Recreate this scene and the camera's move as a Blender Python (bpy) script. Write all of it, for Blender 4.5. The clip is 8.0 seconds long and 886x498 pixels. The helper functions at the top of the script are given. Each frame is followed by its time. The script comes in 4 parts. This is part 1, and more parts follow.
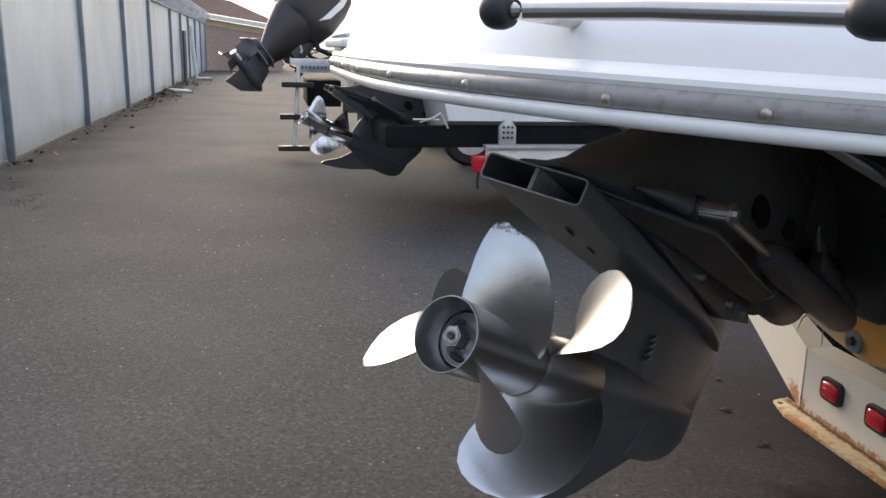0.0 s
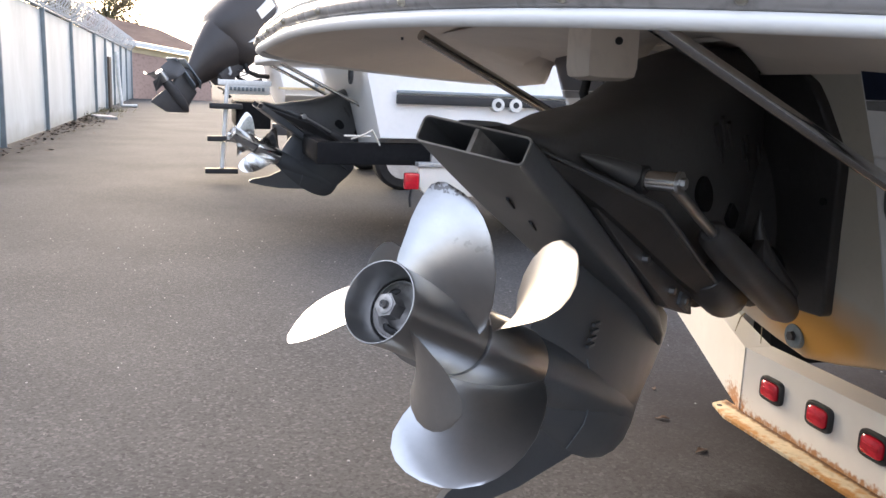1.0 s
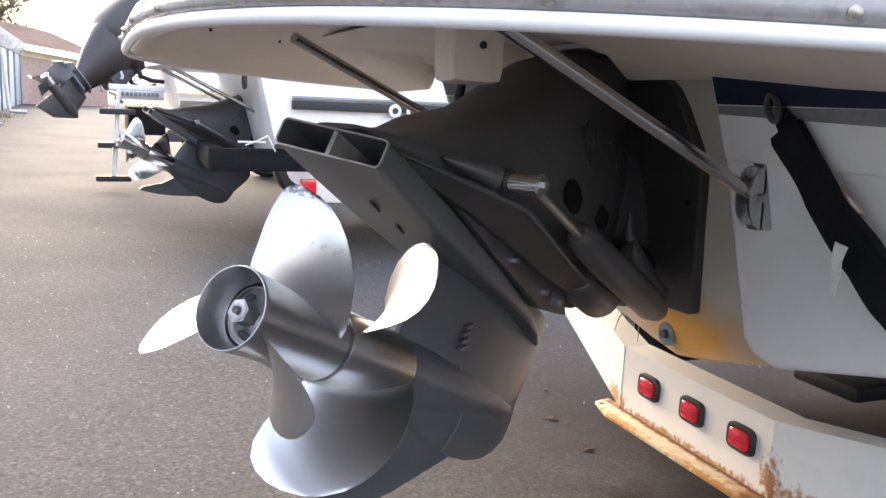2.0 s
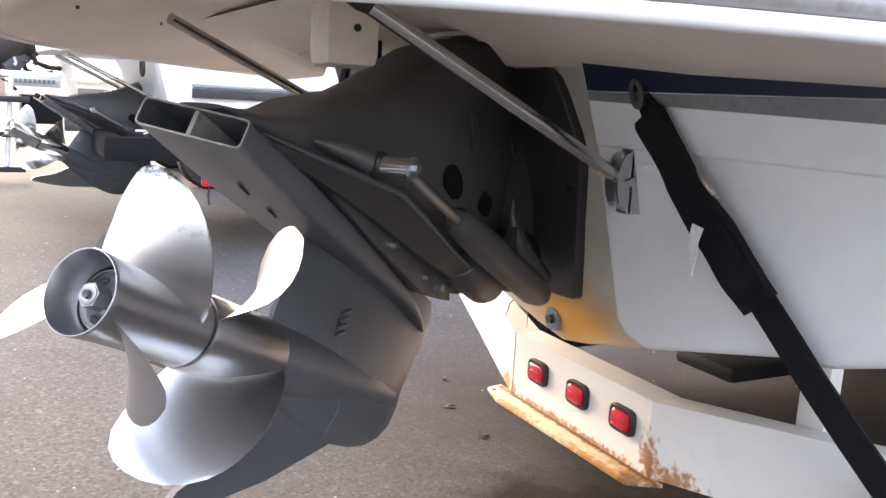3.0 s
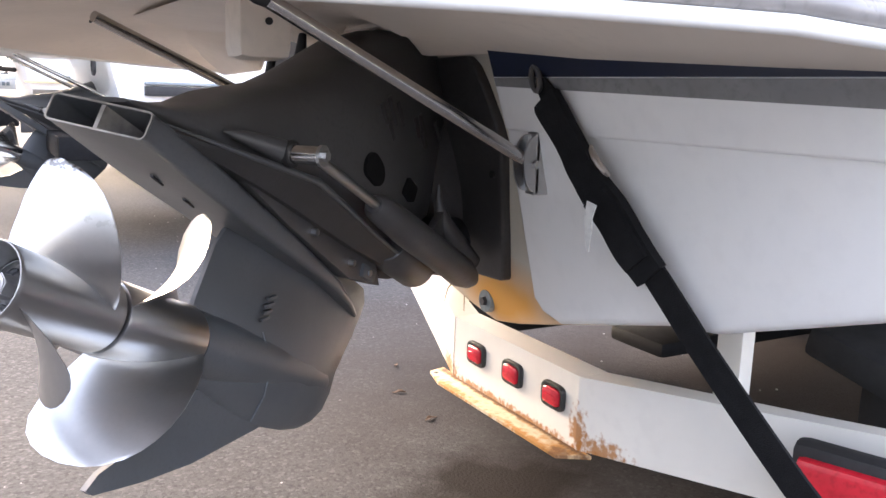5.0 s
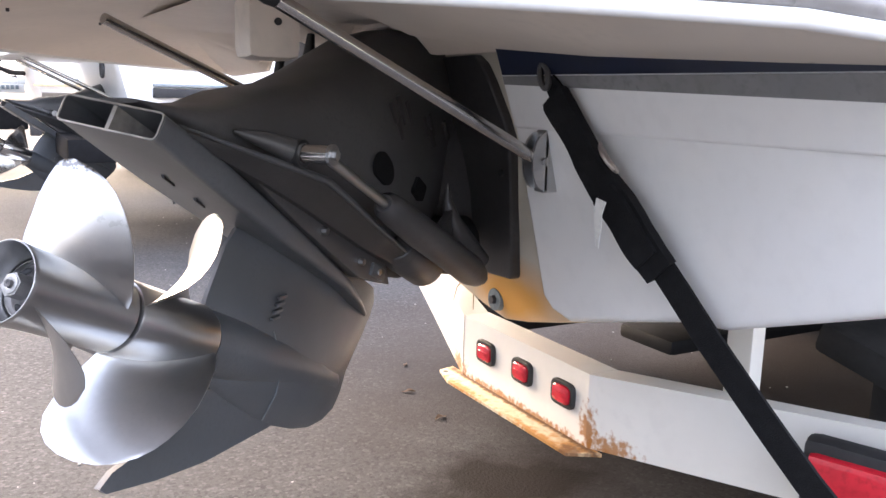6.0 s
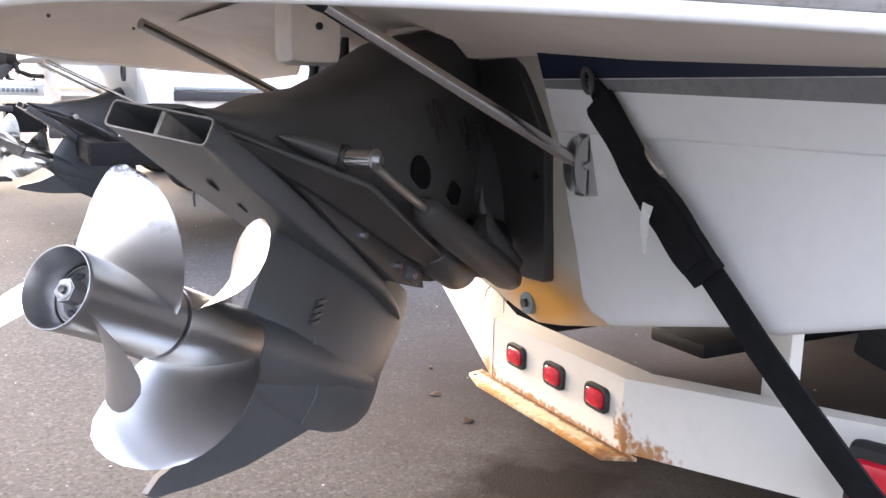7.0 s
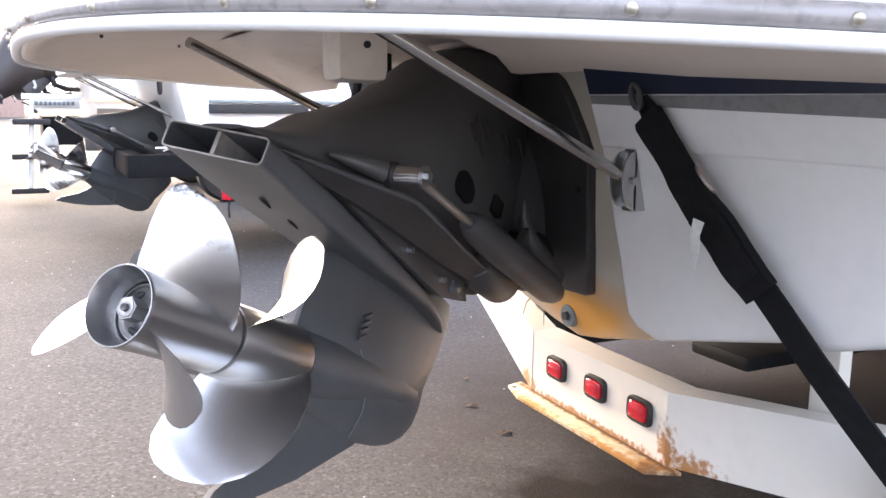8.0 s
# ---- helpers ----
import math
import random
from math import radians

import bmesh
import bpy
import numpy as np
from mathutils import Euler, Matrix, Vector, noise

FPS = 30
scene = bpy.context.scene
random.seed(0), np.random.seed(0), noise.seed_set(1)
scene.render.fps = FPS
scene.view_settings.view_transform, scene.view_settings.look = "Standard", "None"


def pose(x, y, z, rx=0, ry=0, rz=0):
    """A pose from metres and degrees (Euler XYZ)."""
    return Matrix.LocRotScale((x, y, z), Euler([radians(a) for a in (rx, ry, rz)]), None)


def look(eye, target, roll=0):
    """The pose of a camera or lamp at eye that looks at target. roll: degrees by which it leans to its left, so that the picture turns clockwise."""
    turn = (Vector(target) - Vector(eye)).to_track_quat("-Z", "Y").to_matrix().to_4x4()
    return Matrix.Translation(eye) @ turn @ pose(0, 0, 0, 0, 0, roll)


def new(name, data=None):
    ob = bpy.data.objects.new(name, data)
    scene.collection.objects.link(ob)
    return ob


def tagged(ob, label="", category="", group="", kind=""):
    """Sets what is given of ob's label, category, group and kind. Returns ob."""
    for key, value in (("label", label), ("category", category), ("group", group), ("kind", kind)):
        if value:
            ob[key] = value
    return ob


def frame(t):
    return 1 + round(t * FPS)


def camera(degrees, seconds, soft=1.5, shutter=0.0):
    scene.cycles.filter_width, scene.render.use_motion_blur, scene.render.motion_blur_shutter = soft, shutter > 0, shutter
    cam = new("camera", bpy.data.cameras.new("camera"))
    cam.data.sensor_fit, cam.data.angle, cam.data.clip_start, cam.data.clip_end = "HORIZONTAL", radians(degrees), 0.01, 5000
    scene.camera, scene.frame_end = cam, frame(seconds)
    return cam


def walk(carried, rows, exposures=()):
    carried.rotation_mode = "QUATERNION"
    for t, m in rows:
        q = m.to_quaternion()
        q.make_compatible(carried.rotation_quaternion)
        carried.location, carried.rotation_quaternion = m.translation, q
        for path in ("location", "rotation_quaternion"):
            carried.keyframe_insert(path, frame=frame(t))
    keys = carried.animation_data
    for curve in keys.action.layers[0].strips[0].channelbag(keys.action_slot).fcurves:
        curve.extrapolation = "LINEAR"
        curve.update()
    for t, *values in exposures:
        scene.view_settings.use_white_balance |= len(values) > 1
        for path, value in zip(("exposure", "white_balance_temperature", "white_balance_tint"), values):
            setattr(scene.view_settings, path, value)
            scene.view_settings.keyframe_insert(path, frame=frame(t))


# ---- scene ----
cam = camera(55.3, 8.0)
PATH = [
    (0, (0.006, -0.008, 1.259), (0.386, 1.902, 0.803), 1.3),
    (0.5, (0.022, 0.05, 1.179), (0.474, 1.952, 0.756), 1.3),
    (1, (0.022, 0.07, 1.138), (0.561, 1.959, 0.765), 2.3),
    (1.5, (0.074, 0.068, 1.123), (0.694, 1.938, 0.78), 2.6),
    (2, (0.093, 0.054, 1.134), (0.835, 1.878, 0.786), 2.6),
    (2.2, (0.114, 0.069, 1.13), (0.895, 1.876, 0.777), 2.9),
    (3.5, (0.179, -0.016, 1.12), (1.147, 1.698, 0.766), 2.9),
    (4, (0.208, -0.044, 1.121), (1.191, 1.66, 0.76), 2.5),
    (4.5, (0.229, -0.07, 1.12), (1.209, 1.635, 0.754), 2.2),
    (6, (0.223, -0.079, 1.115), (1.18, 1.639, 0.748), 1.5),
    (6.5, (0.208, -0.057, 1.121), (1.15, 1.668, 0.747), 1.4),
    (7, (0.177, -0.05, 1.119), (1.11, 1.681, 0.754), 1.3),
    (7.5, (0.152, -0.04, 1.124), (1.066, 1.703, 0.77), 1.1),
    (8, (0.14, -0.039, 1.133), (1.018, 1.724, 0.786), 0.8),
]
EXPOSURES = [(0, 1.0, 5800, 11), (0.5, 1.56, 5900, 12), (1.0, 1.92, 5900, 14), (2.0, 2.38, 5950, 15), (3.5, 2.91, 6050, 17), (8, 2.91, 5950, 18)]
walk(cam, [(t, look(eye, target, roll)) for t, eye, target, roll in PATH], EXPOSURES)

# ---- light: overcast late afternoon, warm glow low over the far end of the yard ----
SUN_ELEV, SUN_AZ = 17.0, 98.0          # azimuth counted from +x towards +y
world = bpy.data.worlds.new("sky")
scene.world = world
world.use_nodes = True
wn, wl = world.node_tree.nodes, world.node_tree.links
sky = wn.new("ShaderNodeTexSky")
sky.sky_type, sky.sun_disc = "NISHITA", False
sky.sun_elevation, sky.sun_rotation = radians(SUN_ELEV), radians(90 - SUN_AZ)
sky.air_density, sky.dust_density, sky.ozone_density = 0.9, 9.0, 0.5
veil = wn.new("ShaderNodeMix")                # thin even overcast over the whole sky
veil.data_type, veil.blend_type = "RGBA", "ADD"
veil.inputs[0].default_value = 1.0
veil.inputs[7].default_value = (2.75, 2.75, 2.82, 1)
wl.new(sky.outputs[0], veil.inputs[6])
wl.new(veil.outputs[2], wn["Background"].inputs[0])
wn["Background"].inputs[1].default_value = 0.15
sun = new("sun", bpy.data.lights.new("sun", "SUN"))
sun.data.energy, sun.data.angle, sun.data.color = 0.6, radians(80), (1.0, 0.72, 0.53)
sd = Vector((math.cos(radians(SUN_ELEV)) * math.cos(radians(SUN_AZ)), math.cos(radians(SUN_ELEV)) * math.sin(radians(SUN_AZ)), math.sin(radians(SUN_ELEV))))
sun.matrix_world = look(sd * 60, (0, 0, 0))


# ---- materials ----
def mat(name, base, rough=0.5, metal=0.0, tint=None, scale=6.0, amount=0.25, grain=80.0, grain_amount=0.15, bump=0.0, bump_scale=200.0, stretch=(1, 1, 1), coat=0.0, rough_var=0.1, random=0.0):
    """Principled surface whose colour and gloss vary at two scales."""
    m = bpy.data.materials.new(name)
    m.use_nodes = True
    n, l = m.node_tree.nodes, m.node_tree.links
    p = n["Principled BSDF"]
    co = n.new("ShaderNodeTexCoord")
    mp = n.new("ShaderNodeMapping")
    mp.inputs["Scale"].default_value = stretch
    l.new(co.outputs["Object"], mp.inputs[0])

    def nz(s, detail=4):
        t = n.new("ShaderNodeTexNoise")
        t.inputs["Scale"].default_value, t.inputs["Detail"].default_value = s, detail
        l.new(mp.outputs[0], t.inputs["Vector"])
        return t

    def mix(a, b, f, mode="MIX"):
        x = n.new("ShaderNodeMix")
        x.data_type, x.blend_type = "RGBA", mode
        for i, v in ((0, f), (6, a), (7, b)):
            if isinstance(v, (int, float)):
                x.inputs[i].default_value = v
            elif isinstance(v, tuple):
                x.inputs[i].default_value = (*v, 1)
            else:
                l.new(v, x.inputs[i])
        return x.outputs[2]

    def ramp(src, lo, hi):
        r = n.new("ShaderNodeMapRange")
        r.interpolation_type = "SMOOTHSTEP"
        r.inputs[1].default_value, r.inputs[2].default_value = lo, hi
        l.new(src, r.inputs[0])
        return r.outputs[0]

    big, small = nz(scale), nz(grain)
    dark = tint or tuple(c * (1 - amount) for c in base)
    c = mix(base, dark, ramp(big.outputs[0], 0.25, 0.75))
    c = mix(c, tuple(v * (1 - 2 * grain_amount) for v in base), ramp(small.outputs[0], 0.45, 0.75))
    if random:
        ob = n.new("ShaderNodeObjectInfo")
        hs = n.new("ShaderNodeHueSaturation")
        l.new(c, hs.inputs["Color"])
        r = n.new("ShaderNodeMapRange")
        r.inputs[3].default_value, r.inputs[4].default_value = 1 - random, 1 + random
        l.new(ob.outputs["Random"], r.inputs[0])
        l.new(r.outputs[0], hs.inputs["Value"])
        c = hs.outputs[0]
    l.new(c, p.inputs["Base Color"])
    rr = n.new("ShaderNodeMapRange")
    rr.inputs[3].default_value, rr.inputs[4].default_value = max(0.02, rough - rough_var), min(1, rough + rough_var)
    l.new(big.outputs[0], rr.inputs[0])
    l.new(rr.outputs[0], p.inputs["Roughness"])
    p.inputs["Metallic"].default_value = metal
    p.inputs["Coat Weight"].default_value = coat
    p.inputs["Coat Roughness"].default_value = 0.15
    if bump:
        b = n.new("ShaderNodeBump")
        b.inputs["Strength"].default_value, b.inputs["Distance"].default_value = bump, 0.004
        l.new(nz(bump_scale, 3).outputs[0], b.inputs["Height"])
        l.new(b.outputs[0], p.inputs["Normal"])
    return m


def blotch(m, centre, radii, colour, edge=0.5, noise_scale=9.0, strength=1.0, wobble=0.8):
    """Lay a stain or painted shade with an uneven outline round a point of the object's own space over the material's
    colour.
    """
    n, l = m.node_tree.nodes, m.node_tree.links
    p = n["Principled BSDF"]
    old = p.inputs["Base Color"].links[0].from_socket
    co = n.new("ShaderNodeTexCoord")
    mp = n.new("ShaderNodeMapping")
    mp.vector_type = "POINT"
    mp.inputs["Location"].default_value = tuple(-c / r for c, r in zip(centre, radii))
    mp.inputs["Scale"].default_value = tuple(1 / r for r in radii)
    l.new(co.outputs["Object"], mp.inputs[0])
    ln = n.new("ShaderNodeVectorMath")
    ln.operation = "LENGTH"
    l.new(mp.outputs[0], ln.inputs[0])
    t = n.new("ShaderNodeTexNoise")
    t.inputs["Scale"].default_value, t.inputs["Detail"].default_value = noise_scale, 6
    l.new(co.outputs["Object"], t.inputs["Vector"])
    a = n.new("ShaderNodeMath")
    a.operation = "MULTIPLY_ADD"
    a.inputs[1].default_value, a.inputs[2].default_value = wobble * 2, -wobble
    l.new(t.outputs[0], a.inputs[0])
    s = n.new("ShaderNodeMath")
    s.operation = "ADD"
    l.new(ln.outputs["Value"], s.inputs[0])
    l.new(a.outputs[0], s.inputs[1])
    r = n.new("ShaderNodeMapRange")
    r.inputs[1].default_value, r.inputs[2].default_value = 1.0, 1.0 - edge
    r.inputs[3].default_value, r.inputs[4].default_value = 0.0, strength
    l.new(s.outputs[0], r.inputs[0])
    x = n.new("ShaderNodeMix")
    x.data_type = "RGBA"
    l.new(r.outputs[0], x.inputs[0])
    l.new(old, x.inputs[6])
    x.inputs[7].default_value = (*colour, 1)
    l.new(x.outputs[2], p.inputs["Base Color"])
    return m


ASPHALT = mat("asphalt", (0.074, 0.073, 0.072), 0.95, scale=0.8, amount=0.25, grain=60, grain_amount=0.2, bump=1.0, bump_scale=110)


def aggregate(m, scale, light, dark):
    """Single stones of lighter and darker grit bound in the surface."""
    n, l = m.node_tree.nodes, m.node_tree.links
    p = n["Principled BSDF"]
    old = p.inputs["Base Color"].links[0].from_socket
    co = n.new("ShaderNodeTexCoord")
    v = n.new("ShaderNodeTexVoronoi")
    v.inputs["Scale"].default_value = scale
    l.new(co.outputs["Object"], v.inputs["Vector"])
    sep = n.new("ShaderNodeSeparateColor")
    l.new(v.outputs["Color"], sep.inputs[0])
    for ch, lo, hi, col in ((0, 0.72, 0.95, light), (1, 0.70, 0.95, dark)):
        r = n.new("ShaderNodeMapRange")
        r.inputs[1].default_value, r.inputs[2].default_value, r.inputs[4].default_value = lo, hi, 0.55
        l.new(sep.outputs[ch], r.inputs[0])
        x = n.new("ShaderNodeMix")
        x.data_type = "RGBA"
        l.new(r.outputs[0], x.inputs[0])
        l.new(old, x.inputs[6])
        x.inputs[7].default_value = (*col, 1)
        old = x.outputs[2]
    l.new(old, p.inputs["Base Color"])


aggregate(ASPHALT, 95.0, (0.125, 0.122, 0.119), (0.032, 0.032, 0.032))
ASPHALT.node_tree.nodes["Principled BSDF"].inputs["Specular IOR Level"].default_value = 0.15
FENCE = mat("fence_sheet", (0.45, 0.495, 0.50), 0.55, scale=0.9, amount=0.24, grain=9, grain_amount=0.07, random=0.06, stretch=(1, 1, 0.45))
blotch(FENCE, (-2.9, 20, 0), (3, 60, 0.32), (0.20, 0.195, 0.17), 0.8, 2.5, 0.6, 0.6)
POST = mat("fence_post", (0.24, 0.275, 0.29), 0.55, 0.3, scale=5)
WIRE = mat("galvanised_wire", (0.50, 0.50, 0.49), 0.5, 0.5)
GEL = mat("white_gelcoat", (0.85, 0.84, 0.82), 0.3, scale=1.5, amount=0.03, grain=30, grain_amount=0.02, coat=0.15, rough_var=0.0)
CREAM = mat("cream_gelcoat", (0.74, 0.69, 0.60), 0.4, scale=2.5, amount=0.10, grain=25, grain_amount=0.04)
UNDER = mat("platform_underside", (0.79, 0.70, 0.60), 0.5, scale=3, amount=0.12, grain=40, grain_amount=0.05)
TRANSOM = blotch(mat("stained_transom", (0.76, 0.71, 0.60), 0.4, scale=3, amount=0.08, grain_amount=0.04), (1.42, 1.70, 0.60), (0.40, 0.36, 0.13), (0.76, 0.38, 0.07), 0.75, 5, 1.0, 0.4)
blotch(UNDER, (1.1, 0.59, 1.158), (0.02, 0.035, 0.006), (0.12, 0.10, 0.09), 0.5, 60, 0.8, 0.6)
GREYSTRIPE = mat("grey_stripe", (0.24, 0.235, 0.235), 0.35, coat=0.2)
NAVY = mat("navy_stripe", (0.009, 0.014, 0.036), 0.35, coat=0.1)
DRIVE = mat("charcoal_drive_paint", (0.090, 0.094, 0.099), 0.36, 0.15, scale=5, amount=0.22, grain=120, grain_amount=0.08, rough_var=0.1, bump=0.08, bump_scale=300)
HOUSING = mat("dark_housing_paint", (0.090, 0.090, 0.091), 0.40, 0.1, scale=5, amount=0.25, grain=120, grain_amount=0.1, bump=0.08, bump_scale=260)
# drive paint darkened to near black: shade below the ledge lip, put in its colour
LEDGE_SHADE = mat("shaded_ledge_paint", (0.033, 0.032, 0.032), 0.6, scale=7, amount=0.3, bump=0.1, bump_scale=200)
DARK = mat("black_casting", (0.063, 0.060, 0.060), 0.42, scale=7, amount=0.3, bump=0.1, bump_scale=200)
STEEL = mat("brushed_stainless", (0.48, 0.48, 0.48), 0.31, 1.0, scale=9, amount=0.06, grain=30, grain_amount=0.03, bump=0.006, bump_scale=40, stretch=(1, 5, 5), rough_var=0.05)
CHIPPED = blotch(blotch(mat("chipped_stainless", (0.48, 0.48, 0.48), 0.31, 1.0, scale=9, amount=0.06, grain=30, grain_amount=0.03, bump=0.006, bump_scale=40, stretch=(1, 5, 5), rough_var=0.05),
                (0.03, -0.025, 0.180), (0.05, 0.026, 0.005), (0.12, 0.11, 0.10), 0.3, 170, 0.75, 3.2), (0.07, -0.085, 0.115), (0.05, 0.022, 0.005), (0.3, 0.29, 0.28), 0.3, 120, 0.45, 2.8)
BRIGHT = mat("polished_stainless", (0.70, 0.69, 0.67), 0.16, 1.0, scale=12, amount=0.1, rough_var=0.05)
TUBE = mat("stainless_tube", (0.50, 0.48, 0.46), 0.2, 1.0, scale=14, amount=0.15, grain=60, grain_amount=0.06)
RUBBER = mat("black_rubber", (0.018, 0.018, 0.019), 0.6, scale=20)
WEB = mat("black_webbing", (0.012, 0.012, 0.013), 0.85, scale=30, bump=0.5, bump_scale=450)
WEB.node_tree.nodes["Principled BSDF"].inputs["Specular IOR Level"].default_value = 0.15
VINYL = mat("rub_rail_insert", (0.30, 0.28, 0.265), 0.28, scale=8, amount=0.3)
BEAD = mat("white_rub_rail", (0.74, 0.73, 0.70), 0.35, scale=2, amount=0.05, grain=20, grain_amount=0.02)
blotch(BEAD, (0.225, 0.646, 1.24), (0.03, 0.017, 0.014), (0.05, 0.045, 0.045), 0.4, 60, 0.9, 0.5)
blotch(BEAD, (0.293, 0.382, 1.24), (0.04, 0.028, 0.014), (0.05, 0.045, 0.045), 0.4, 60, 0.9, 0.5)
TRAILER = mat("white_trailer_paint", (0.74, 0.715, 0.655), 0.42, scale=4, amount=0.08, grain=30, grain_amount=0.03)
for c, r in (((1.50, 1.385, 0.28), (0.3, 0.075, 0.04)), ((1.5, 1.45, 0.31), (0.3, 0.03, 0.07)), ((1.5, 1.75, 0.262), (0.3, 0.5, 0.022)), ((1.5, 2.1, 0.28), (0.3, 0.08, 0.05))):
    blotch(TRAILER, c, r, (0.36, 0.15, 0.03), 0.6, 70, 0.9, 1.3)
RUST = mat("rusted_plate", (0.66, 0.55, 0.36), 0.75, scale=20, amount=0.2, grain=60, grain_amount=0.15, bump=0.5, bump_scale=90)
for c, r, k in (((1.492, 1.75, 0.26), (0.022, 0.9, 1), 24), ((1.42, 1.55, 0.26), (0.035, 0.22, 1), 30), ((1.425, 1.95, 0.26), (0.025, 0.16, 1), 36), ((1.46, 1.47, 0.26), (0.05, 0.07, 1), 20)):
    blotch(RUST, c, r, (0.42, 0.19, 0.035), 0.7, k * 1.6, 0.95, 1.2)
blotch(RUST, (1.486, 1.75, 0.26), (0.014, 0.9, 1), (0.10, 0.045, 0.015), 0.6, 55, 0.9, 1.0)
blotch(RUST, (1.44, 1.45, 0.26), (0.05, 0.05, 1), (0.13, 0.055, 0.016), 0.6, 45, 0.8, 1.2)
LENS = mat("red_lens", (0.60, 0.015, 0.03), 0.16, scale=20, amount=0.2, coat=0.5)
TYRE = mat("tyre_rubber", (0.02, 0.02, 0.021), 0.75, scale=15)
RIM = mat("white_steel_rim", (0.62, 0.62, 0.62), 0.4, scale=8)
STUCCO = mat("tan_stucco", (0.42, 0.29, 0.235), 0.9, scale=0.5, amount=0.1, grain=8)
YELLOW = mat("pale_yellow_board", (0.62, 0.50, 0.30), 0.7, scale=1)
FASCIA = mat("white_fascia", (0.75, 0.74, 0.70), 0.6)
ROOF = mat("brown_shingles", (0.19, 0.125, 0.105), 0.9, scale=1.2, amount=0.25, grain=5)
BARK = mat("bark", (0.10, 0.075, 0.055), 0.9)
LEAF = mat("foliage", (0.10, 0.095, 0.035), 0.7, tint=(0.20, 0.11, 0.04), scale=0.5)
DRYLEAF = mat("dry_leaf", (0.055, 0.038, 0.022), 0.8)
WEED = mat("weed_blade", (0.09, 0.10, 0.03), 0.7, tint=(0.13, 0.10, 0.04), scale=3)
OAKLEAF = mat("curled_leaf", (0.13, 0.075, 0.04), 0.8, scale=60, amount=0.6)
STONE = mat("pale_stone", (0.36, 0.355, 0.34), 0.8)
RIMWORN = mat("worn_paint_rim", (0.46, 0.43, 0.39), 0.5, 0.3, scale=30, amount=0.5)
PLATE = mat("blue_grey_alloy", (0.19, 0.215, 0.235), 0.45, 0.3, scale=6)
ALLOY = mat("galvanised_bracket", (0.50, 0.50, 0.49), 0.5, 0.6)
# brownish dirt and the boat's shade, both painted on the ground under it
blotch(ASPHALT, (1.9, 2.5, 0), (1.3, 1.5, 1), (0.045, 0.039, 0.035), 0.9, 2.2, 0.75, 0.5)
# oil stain below the trailer's rear beam
blotch(ASPHALT, (1.53, 1.82, 0), (0.40, 0.28, 1), (0.012, 0.008, 0.006), 0.6, 7, 0.95, 0.6)
# wide brown darkening on the boat's far side
blotch(ASPHALT, (4.2, 3.4, 0), (3.0, 1.4, 1), (0.05, 0.040, 0.035), 0.8, 3, 0.6, 0.6)
blotch(ASPHALT, (-2.85, 14, 0), (0.8, 14, 1), (0.036, 0.032, 0.029), 0.6, 1.3, 0.7, 0.9)
# shade under the hull, put into the asphalt colour
blotch(ASPHALT, (3.6, 1.9, 0), (2.3, 1.6, 1), (0.024, 0.018, 0.015), 0.7, 2.5, 0.9, 0.5)


# ---- mesh tools ----
def part(name, bm, material, parent=None, label="", smooth=True):
    """Link a bmesh as one mesh object under a thing or a part."""
    bmesh.ops.recalc_face_normals(bm, faces=bm.faces)
    me = bpy.data.meshes.new(name)
    bm.to_mesh(me)
    bm.free()
    me.materials.append(material)
    if smooth:
        me.shade_smooth()
        me.set_sharp_from_angle(angle=radians(38))
    ob = new(name, me)
    ob.parent = parent
    if label:
        ob["label"] = label
    return ob


def thing(name, label, category, group="", m=None, kind=""):
    ob = new(name)
    ob.empty_display_size = 0.1
    if m is not None:
        ob.matrix_world = m
    return tagged(ob, label, category, group, kind)


def box(lo, hi, bevel=0.0, m=None, bm=None):
    own = bm is None
    b = bmesh.new()
    bmesh.ops.create_cube(b, size=1)
    for v in b.verts:
        v.co = Vector([lo[i] + (v.co[i] + 0.5) * (hi[i] - lo[i]) for i in range(3)])
    if bevel:
        bmesh.ops.bevel(b, geom=list(b.edges), offset=bevel, segments=2, affect="EDGES", profile=0.6)
    if m is not None:
        bmesh.ops.transform(b, matrix=m, verts=b.verts)
    return b if own else merge(bm, b)


def merge(bm, other):
    me = bpy.data.meshes.new("tmp")
    other.to_mesh(me)
    other.free()
    bm.from_mesh(me)
    bpy.data.meshes.remove(me)
    return bm


def prism(poly, axis, lo, hi, bevel=0.0, segs=2):
    """A polygon in two axes, pushed along the third from lo to hi."""
    b = bmesh.new()
    put = {"x": lambda p, d: (d, p[0], p[1]), "y": lambda p, d: (p[0], d, p[1]), "z": lambda p, d: (p[0], p[1], d)}[axis]
    r = [[b.verts.new(put(p, d)) for p in poly] for d in (lo, hi)]
    k = len(poly)
    b.faces.new(r[0])
    b.faces.new(r[1][::-1])
    for i in range(k):
        b.faces.new((r[0][i], r[0][(i + 1) % k], r[1][(i + 1) % k], r[1][i]))
    bmesh.ops.recalc_face_normals(b, faces=b.faces)
    if bevel:
        bmesh.ops.bevel(b, geom=list(b.edges), offset=bevel, segments=segs, affect="EDGES", profile=0.6)
    return b


def loft(rings, closed=True, caps=True):
    b = bmesh.new()
    vs = [[b.verts.new(p) for p in r] for r in rings]
    k = len(vs[0])
    for i in range(len(vs) - 1):
        for j in range(k if closed else k - 1):
            b.faces.new((vs[i][j], vs[i][(j + 1) % k], vs[i + 1][(j + 1) % k], vs[i + 1][j]))
    if caps and closed:
        b.faces.new(vs[0])
        b.faces.new(vs[-1][::-1])
    return b


